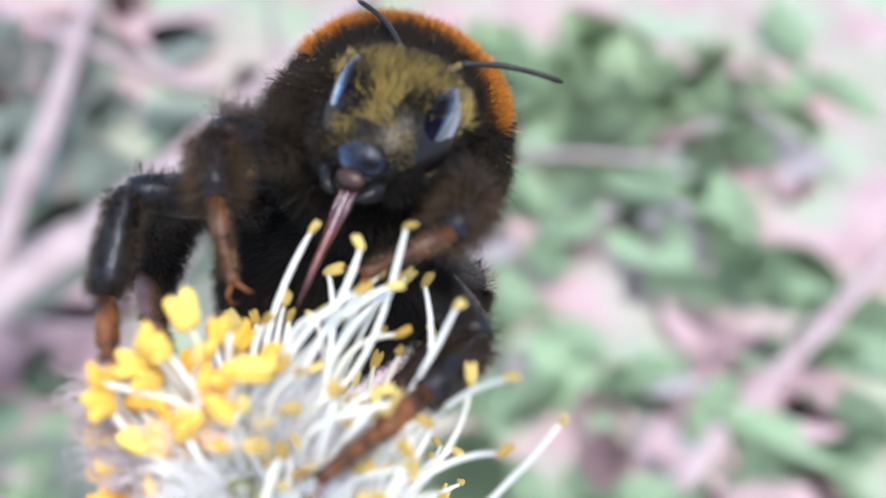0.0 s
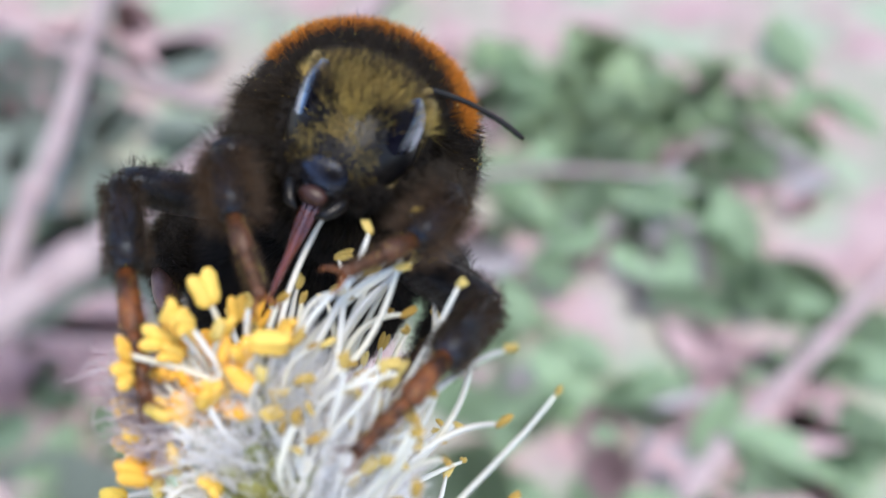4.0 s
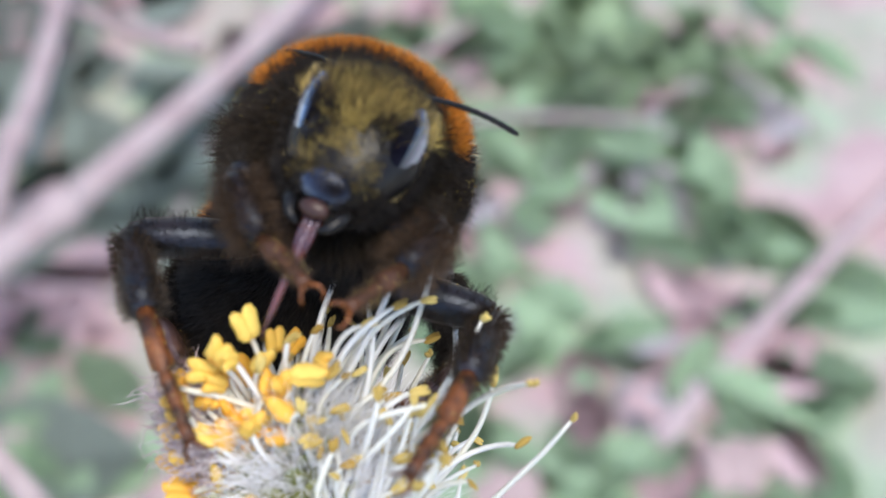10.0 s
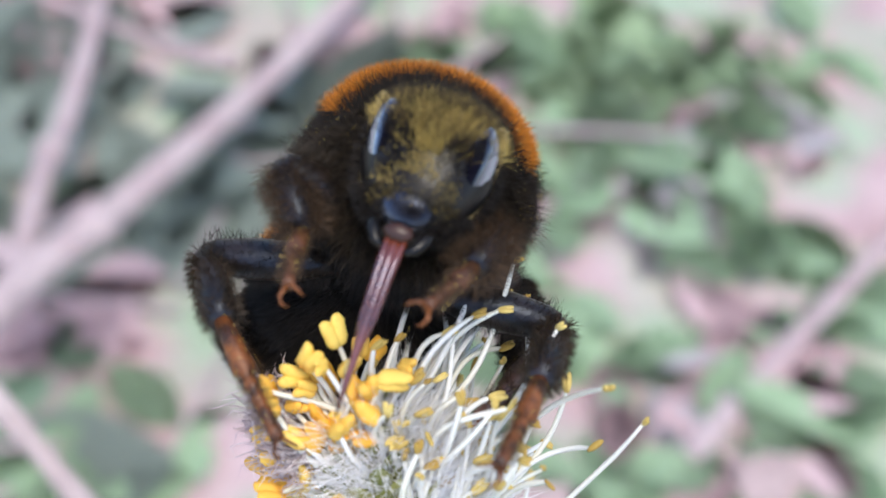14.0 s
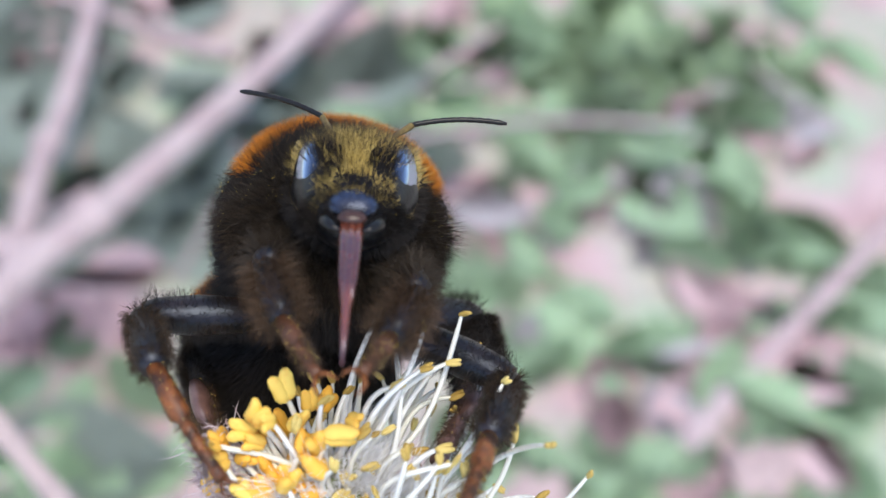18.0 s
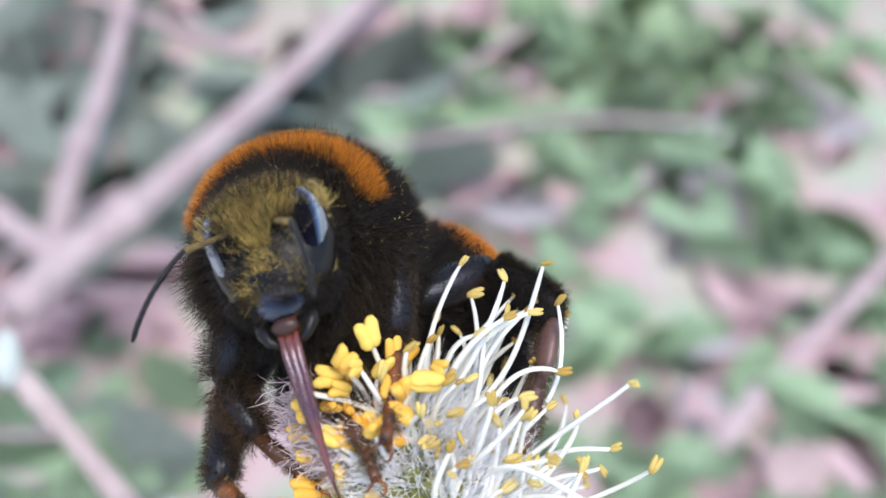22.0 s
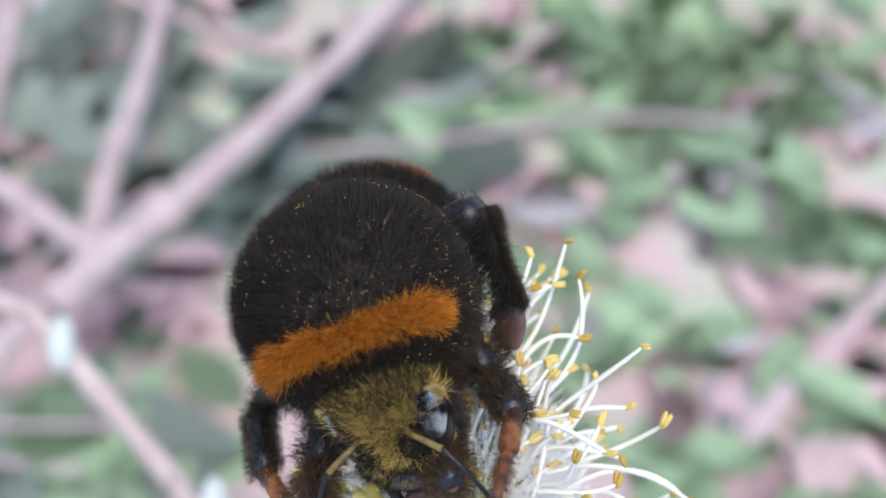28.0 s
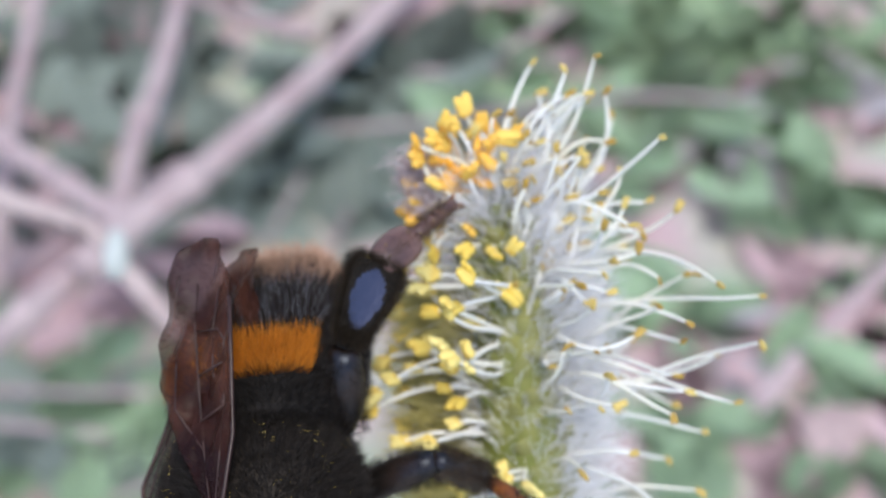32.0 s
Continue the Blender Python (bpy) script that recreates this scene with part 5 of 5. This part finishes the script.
def motions():
    rows = [
    (0, near(7.05, 13.08, -68.49, 113.21, 5.45, 159.34)), (1, near(6.35, 12.40, -68.76, 113.05, 5.44, 159.33)), (2, near(6.41, 12.24, -67.95, 112.83, 5.00, 159.33)),
    (5, near(4.99, 12.35, -65.83, 113.88, 4.57, 161.29)), (6, near(4.73, 12.03, -65.31, 114.19, 4.61, 162.46)), (8, near(4.53, 11.90, -64.19, 114.75, 4.89, 162.47)),
    (9, near(4.42, 12.16, -61.97, 114.77, 5.52, 161.46)), (10, near(4.33, 12.27, -62.55, 116.05, 6.43, 161.49)), (11, near(4.33, 12.33, -61.96, 116.98, 3.37, 161.89)),
    (12, near(4.81, 12.43, -64.26, 118.35, 2.06, 164.80)), (13, near(3.64, 12.23, -64.68, 119.01, -1.20, 167.10)), (14, near(3.92, 12.08, -61.77, 117.08, 0.80, 164.76)),
    (16.5, near(2.92, 13.65, -62.32, 120.15, -2.84, 172.42)), (17.6, near(2.91, 12.69, -63.26, 127.41, -7.00, 175.08)), (18, near(2.52, 12.30, -63.90, 127.36, -7.34, 175.09)),
    (18.65, near(2.11, 12.26, -64.10, 126.94, -7.81, 175.17)), (19, near(1.53, 12.18, -61.13, 110.93, -0.58, 172.68)), (20, near(1.96, 11.74, -64.70, 107.16, -1.01, 176.89)),
    (20.6, near(0.85, 11.15, -64.75, 108.34, 13.36, -176.43)), (21, near(-1.33, 10.15, -64.81, 110.33, 17.43, -166.43)), (22, near(-1.49, 9.95, -63.00, 107.41, 16.66, -170.37)),
    (23, near(-1.13, 9.58, -63.29, 88.09, 18.28, -163.32)), (24, near(-4.08, 8.63, -62.80, 87.02, 20.94, -159.05)), (25, near(-4.16, 9.32, -62.24, 87.01, 20.93, -159.06)),
    (25.5, near(-2.87, 7.82, -60.58, 64.09, 9.00, -170.73)), (27.5, near(-2.89, 7.26, -57.28, 28.67, 11.72, -163.96)), (28, near(-1.17, 7.14, -56.11, 25.86, 11.82, -158.35)),
    (28.4, near(-1.13, 8.23, -56.98, 51.89, 4.28, -161.07)), (28.7, near(-0.48, 7.52, -56.84, 51.84, 2.37, -163.47)), (29, near(0.40, 6.42, -54.65, 27.76, 11.71, -154.44)),
    (29.6, near(-1.14, 2.99, -51.25, 20.50, 13.83, -157.75)), (30, near(-1.35, -0.98, -49.22, 16.34, 18.25, -153.58)), (30.5, near(-5.76, -3.52, -51.14, 16.09, 38.62, -162.82)),
    (31, near(-7.21, -5.79, -54.13, 10.05, 41.39, -173.38)), (31.5, near(-7.13, -6.84, -54.00, 9.62, 41.01, -173.66)), (32, near(-7.78, -10.99, -53.31, 9.17, 40.96, -173.96)),
]
    walk(bee, rows)
    walk(PARTS["head"], [
    (0, small(-0.66, 3.20, -1.46, -5.62, -3.47, -7.27)), (1, small(-0.53, 3.22, -1.44, -10.89, -4.86, -6.65)), (2, small(-0.39, 3.24, -1.43, -14.91, -6.95, -2.84)),
    (5, small(-0.72, 3.33, -0.99, -20.42, -3.08, -2.44)), (6, small(-0.83, 3.36, -0.84, -23.82, 0.98, -2.79)), (8, small(-0.89, 3.18, -0.79, -16.16, -1.23, -4.95)),
    (9, small(-0.93, 3.09, -0.76, -14.86, -3.22, -4.02)), (10, small(-0.82, 3.28, -0.72, -13.35, -6.05, -2.94)), (11, small(-0.71, 3.47, -0.68, -15.97, -6.06, 2.18)),
    (12, small(-0.60, 3.67, -0.64, -13.97, -3.33, -0.22)), (13, small(-0.54, 3.48, -0.70, -15.08, -7.51, -5.00)), (14, small(-0.48, 3.29, -0.75, -15.61, -6.17, -5.94)),
    (16.5, small(-0.54, 3.22, -1.06, -3.39, -0.45, -5.48)), (17.6, small(-0.56, 3.18, -1.19, 8.37, -1.77, -7.44)), (18, small(-0.57, 3.17, -1.24, 10.02, -2.82, -6.71)),
    (18.65, small(-0.99, 3.58, -0.66, 3.71, 2.09, -0.91)), (19, small(-1.21, 3.80, -0.35, -17.72, 7.93, 8.41)), (20, small(-0.42, 4.21, -1.08, -21.60, 8.32, 8.33)),
    (20.6, small(0.38, 4.06, -1.46, -21.63, 13.40, 11.79)), (21, small(-0.09, 3.96, -1.71, -16.70, 13.94, -1.25)), (22, small(-0.46, 3.81, -0.74, -12.28, 9.73, 3.44)),
    (23, small(-0.63, 4.04, -0.15, -0.81, -4.11, 15.15)), (24, small(-1.55, 3.57, -1.09, -8.52, -6.55, 13.35)), (25, small(-1.38, 3.35, -0.15, -4.69, -2.90, 12.91)),
    (25.5, small(0.22, 3.45, -0.23, -0.38, 12.93, 0.12)), (27.5, small(-0.35, 3.84, -0.66, 27.41, 4.83, -4.50)), (28, small(-0.49, 3.94, -0.95, 32.38, 0.34, -7.90)),
    (28.4, small(-2.33, 3.69, -0.83, 10.76, -4.91, -8.45)), (28.7, small(-2.33, 3.69, -0.83, 10.76, -4.91, -8.45)), (29, small(-1.25, 3.67, -0.99, 24.08, -2.99, -10.74)),
    (29.6, small(0.00, 3.60, -1.25, -3.34, -4.75, -5.98)), (30, small(0.00, 3.60, -1.25, -6.09, -4.59, -8.46)), (30.5, small(0.00, 3.60, -1.25, -3.68, -3.46, -4.39)),
    (31, small(0.00, 3.60, -1.25, -0.82, 7.90, -0.83)), (31.5, small(0.00, 3.60, -1.25, -0.82, 7.90, -0.83)), (32, small(0.00, 3.60, -1.25, -0.82, 7.90, -0.83)),
])
    walk(PARTS["abdomen"], [
    (0, small(0.00, -3.20, -0.60, 25.32, 1.88, 16.95)), (1, small(0.00, -3.20, -0.60, 25.32, 1.88, 16.95)), (2, small(0.00, -3.20, -0.60, 25.32, 1.88, 16.95)),
    (5, small(0.00, -3.20, -0.60, 24.13, 2.20, 17.59)), (6, small(0.00, -3.20, -0.60, 23.92, 2.26, 17.77)), (8, small(0.00, -3.20, -0.60, 23.92, 2.26, 17.77)),
    (9, small(0.00, -3.20, -0.60, 24.10, 2.24, 17.62)), (10, small(0.00, -3.20, -0.60, 24.10, 2.24, 17.62)), (11, small(0.00, -3.20, -0.60, 23.11, 1.77, 15.20)),
    (12, small(0.00, -3.20, -0.60, 21.14, 2.18, 15.92)), (13, small(0.00, -3.20, -0.60, 19.98, 1.92, 14.71)), (14, small(0.00, -3.20, -0.60, 22.27, 1.95, 15.70)),
    (16.5, small(0.00, -3.20, -0.60, 18.31, 2.11, 16.63)), (17.6, small(0.00, -3.20, -0.60, 10.72, 2.23, 14.04)), (18, small(0.00, -3.20, -0.60, 10.72, 2.23, 14.04)),
    (18.65, small(0.00, -3.20, -0.60, 10.72, 2.23, 14.04)), (19, small(0.00, -3.20, -0.60, 18.39, -0.06, 13.78)), (20, small(0.00, -3.20, -0.60, 17.71, 0.26, 15.02)),
    (20.6, small(0.00, -3.20, -0.60, 11.90, 0.05, 14.18)), (21, small(-0.52, -4.37, -0.84, 10.53, -5.81, -25.12)), (22, small(-0.56, -4.34, -0.90, 13.41, -6.68, -27.75)),
    (23, small(-0.60, -4.24, -1.10, 22.45, -1.41, -30.66)), (24, small(-0.57, -4.17, -1.25, 30.18, -1.41, -31.27)), (25, small(-0.57, -4.17, -1.25, 30.18, -1.41, -31.27)),
    (25.5, small(0.00, -3.20, -0.60, 22.55, -2.54, -27.87)), (27.5, small(0.00, -3.20, -0.60, 65.68, 0.47, -11.46)), (28, small(0.00, -3.20, -0.60, 82.76, -2.69, 30.67)),
    (28.4, small(0.00, -3.20, -0.60, 42.11, 0.33, -12.43)), (28.7, small(0.00, -3.20, -0.60, 41.37, 0.46, -14.97)), (29, small(0.00, -3.20, -0.60, 54.00, -2.16, 47.00)),
    (29.6, small(0.00, -3.20, -0.60, 44.17, -0.52, 6.69)), (30, small(0.00, -3.20, -0.60, 35.05, 0.06, -1.27)), (30.5, small(0.00, -2.92, -0.49, 20.93, 0.00, -0.17)),
    (31, small(-0.04, -2.00, -0.24, 11.06, 1.77, 8.30)), (31.5, small(-0.04, -2.00, -0.24, 7.36, 3.18, 12.66)), (32, small(-0.04, -2.00, -0.24, 6.14, 3.64, 14.11)),
])
    walk(WINGS[1], [
    (0, small(3.70, -0.80, 2.70, 17.08, 19.25, 3.92)), (1, small(3.70, -0.80, 2.70, 17.08, 19.25, 3.92)), (2, small(3.70, -0.80, 2.70, 17.08, 19.25, 3.92)),
    (5, small(3.70, -0.80, 2.70, 15.88, 19.24, 4.16)), (6, small(3.70, -0.80, 2.70, 15.67, 19.24, 4.26)), (8, small(3.70, -0.80, 2.70, 15.67, 19.24, 4.26)),
    (9, small(3.70, -0.80, 2.70, 15.85, 19.24, 4.17)), (10, small(3.70, -0.80, 2.70, 15.85, 19.24, 4.17)), (11, small(3.70, -0.80, 2.70, 14.71, 19.28, 1.50)),
    (12, small(3.70, -0.80, 2.70, 12.69, 19.28, 1.58)), (13, small(3.70, -0.80, 2.70, 11.45, 19.29, 0.04)), (14, small(3.70, -0.80, 2.70, 13.87, 19.28, 1.73)),
    (16.5, small(3.70, -0.80, 2.70, 9.77, 19.28, 1.42)), (17.6, small(3.70, -0.80, 2.70, 1.71, 19.26, -3.58)), (18, small(3.70, -0.80, 2.70, 1.71, 19.26, -3.58)),
    (18.65, small(3.70, -0.80, 2.70, 1.71, 19.26, -3.58)), (19, small(3.70, -0.80, 2.70, 7.52, 19.12, -7.94)), (20, small(3.70, -0.80, 2.70, 6.86, 19.16, -6.96)),
    (20.6, small(2.80, -2.20, 2.00, 18.11, 18.12, -20.73)), (21, small(2.80, -2.20, 2.00, 27.51, 15.60, -37.11)), (22, small(2.80, -2.20, 2.00, 29.22, 15.35, -38.35)),
    (23, small(2.80, -2.20, 2.00, 34.95, 15.00, -40.04)), (24, small(2.80, -2.20, 2.00, 40.16, 15.20, -39.06)), (25, small(2.80, -2.20, 2.00, 40.16, 15.20, -39.06)),
    (25.5, small(2.80, -2.20, 2.00, 35.54, 15.58, -37.17)), (27.5, small(3.20, -0.80, 3.80, 49.32, 18.01, 21.76)), (28, small(3.20, -0.80, 3.80, 60.00, 17.86, 23.00)),
    (28.4, small(3.20, -0.80, 3.80, 24.52, 19.28, 1.79)), (28.7, small(3.20, -0.80, 3.80, 24.10, 19.29, 0.35)), (29, small(3.20, -0.80, 3.80, 42.00, 18.00, 14.00)),
    (29.6, small(3.80, 0.20, 2.90, 38.75, 18.88, 12.24)), (30, small(3.80, 0.20, 2.90, 11.63, 17.97, -22.10)), (30.5, small(3.30, -0.80, 3.40, 13.11, 12.25, -9.42)),
    (31, small(3.46, 0.70, 3.55, 11.76, 12.20, -10.59)), (31.5, small(3.89, 0.70, 3.91, 12.42, 12.21, -11.22)), (32, small(4.14, 0.70, 4.14, 13.09, 12.25, -11.83)),
])
    walk(WINGS[-1], [
    (0, small(-3.70, -0.80, 2.40, 16.20, -18.81, 13.24)), (1, small(-3.70, -0.80, 2.40, 16.20, -18.81, 13.24)), (2, small(-3.70, -0.80, 2.40, 16.20, -18.81, 13.24)),
    (5, small(-3.70, -0.80, 2.40, 14.99, -18.74, 14.25)), (6, small(-3.70, -0.80, 2.40, 14.77, -18.72, 14.49)), (8, small(-3.70, -0.80, 2.40, 14.77, -18.72, 14.49)),
    (9, small(-3.70, -0.80, 2.40, 14.96, -18.74, 14.28)), (10, small(-3.70, -0.80, 2.40, 14.96, -18.74, 14.28)), (11, small(-3.70, -0.80, 2.40, 14.08, -18.88, 12.33)),
    (12, small(-3.70, -0.80, 2.40, 12.09, -18.78, 13.70)), (13, small(-3.70, -0.80, 2.40, 10.98, -18.83, 12.96)), (14, small(-3.70, -0.80, 2.40, 13.23, -18.82, 13.10)),
    (16.5, small(-3.70, -0.80, 2.40, 9.24, -18.65, 15.40)), (17.6, small(-3.70, -0.80, 2.40, 1.64, -18.62, 15.71)), (18, small(-3.70, -0.80, 2.40, 1.64, -18.62, 15.71)),
    (18.65, small(-3.70, -0.80, 2.40, 1.64, -18.62, 15.71)), (19, small(-3.70, -0.80, 2.40, 7.53, -19.14, 7.51)), (20, small(-3.70, -0.80, 2.40, 6.81, -19.07, 8.95)),
    (20.6, small(-2.80, -2.20, 2.00, 18.06, -18.09, 21.06)), (21, small(-2.80, -2.20, 2.00, 37.34, -19.13, -7.72)), (22, small(-2.80, -2.20, 2.00, 40.43, -18.97, -10.84)),
    (23, small(-2.80, -2.20, 2.00, 49.41, -18.45, -17.63)), (24, small(-2.80, -2.20, 2.00, 55.89, -18.20, -20.02)), (25, small(-2.80, -2.20, 2.00, 55.89, -18.20, -20.02)),
    (25.5, small(-2.80, -2.20, 2.00, 48.48, -18.74, -14.18)), (27.5, small(-3.20, -0.80, 3.80, 39.00, -19.11, 8.05)), (28, small(-3.20, -0.80, 3.80, 50.00, -19.22, 4.96)),
    (28.4, small(-3.20, -0.80, 3.80, 16.43, -19.21, 5.43)), (28.7, small(-3.20, -0.80, 3.80, 17.03, -19.24, 4.36)), (29, small(-3.20, -0.80, 3.80, 40.12, -19.26, 3.41)),
    (29.6, small(-4.60, 0.60, 2.70, 18.99, -18.71, 14.66)), (30, small(-4.60, 0.60, 2.70, 2.36, -18.88, 12.32)), (30.5, small(-4.40, -0.80, 3.30, 8.30, -12.12, 12.49)),
    (31, small(-3.41, 0.70, 4.19, 6.66, -13.12, 11.33)), (31.5, small(-2.73, 0.70, 4.77, 7.28, -13.34, 10.42)), (32, small(-2.48, 0.70, 4.99, 7.93, -13.55, 9.52)),
])
    for name, (fe, ti, ta) in LEG_PARTS.items():
        hip, lens, thick = LEGS[name]
        fe_rows, ti_rows, ta_rows = [], [], []
        for t, m in rows:
            inv = (m @ Matrix.Diagonal((0.9, 0.9, 0.9, 1))).inverted() @ STAGE
            knee, ankle, toe = [place_at(rows_of[name], t) for rows_of in (KNEE, ANKLE, TOE)]
            ankle = at_length(knee, ankle, lens[1] * 0.87)
            toe = at_length(ankle, toe, lens[2] * 0.9)
            knee, ankle, toe = [(inv @ (q * MM)) / MM for q in (knee, ankle, toe)]
            h = Vector(hip)
            # keep the segments' lengths: the knee gives way first
            reach = lens[0] * 1.25
            if (knee - h).length > reach:
                knee = h + (knee - h).normalized() * reach
            up = Vector((h.x, -1.6, 0.4)).normalized() if "hind" in name else Vector((h.x, 0.3, 2.5)).normalized()
            fe_rows.append((t, aim(knee, h, up)))
            ti_rows.append((t, aim(knee, ankle, up)))
            end = knee + (ankle - knee).normalized() * lens[1] * 0.97
            ta_rows.append((t, aim(end, toe, up)))
        walk(fe, fe_rows)
        walk(ti, ti_rows)
        walk(ta, ta_rows)
    for i, (st, foot, d) in enumerate(PRESSED):
        bearing = math.degrees(math.atan2(d.x, d.y))
        bent = max(0, bearing - 32) * 0.75
        kept = Matrix.Translation(foot)
        pushed = kept @ pose(0, 0, 0, -14 - 3 * (i % 3), 0, bent)
        walk(st, [(0, pushed), (19.0, pushed), (20.4 + 0.1 * (i % 5), kept), (32, kept)])
    for piece in TONGUE:
        walk(piece, [(0, small(0, -0.5, 2.0)), (10.3, small(0, -0.5, 2.0)), (11.5, small(0, -0.1, 0.4)), (12.2, small(0, 0, 0)), (32, small(0, 0, 0))])
    for name, (an, side) in ANTENNAE.items():
        base = (side * 0.5, 2.72, 0.4)
        angles = ANTENNA_RIGHT if side > 0 else ANTENNA_LEFT
        walk(an, [(t, small(*base, lift, side * out, 0)) for t, out, lift in angles])


motions()
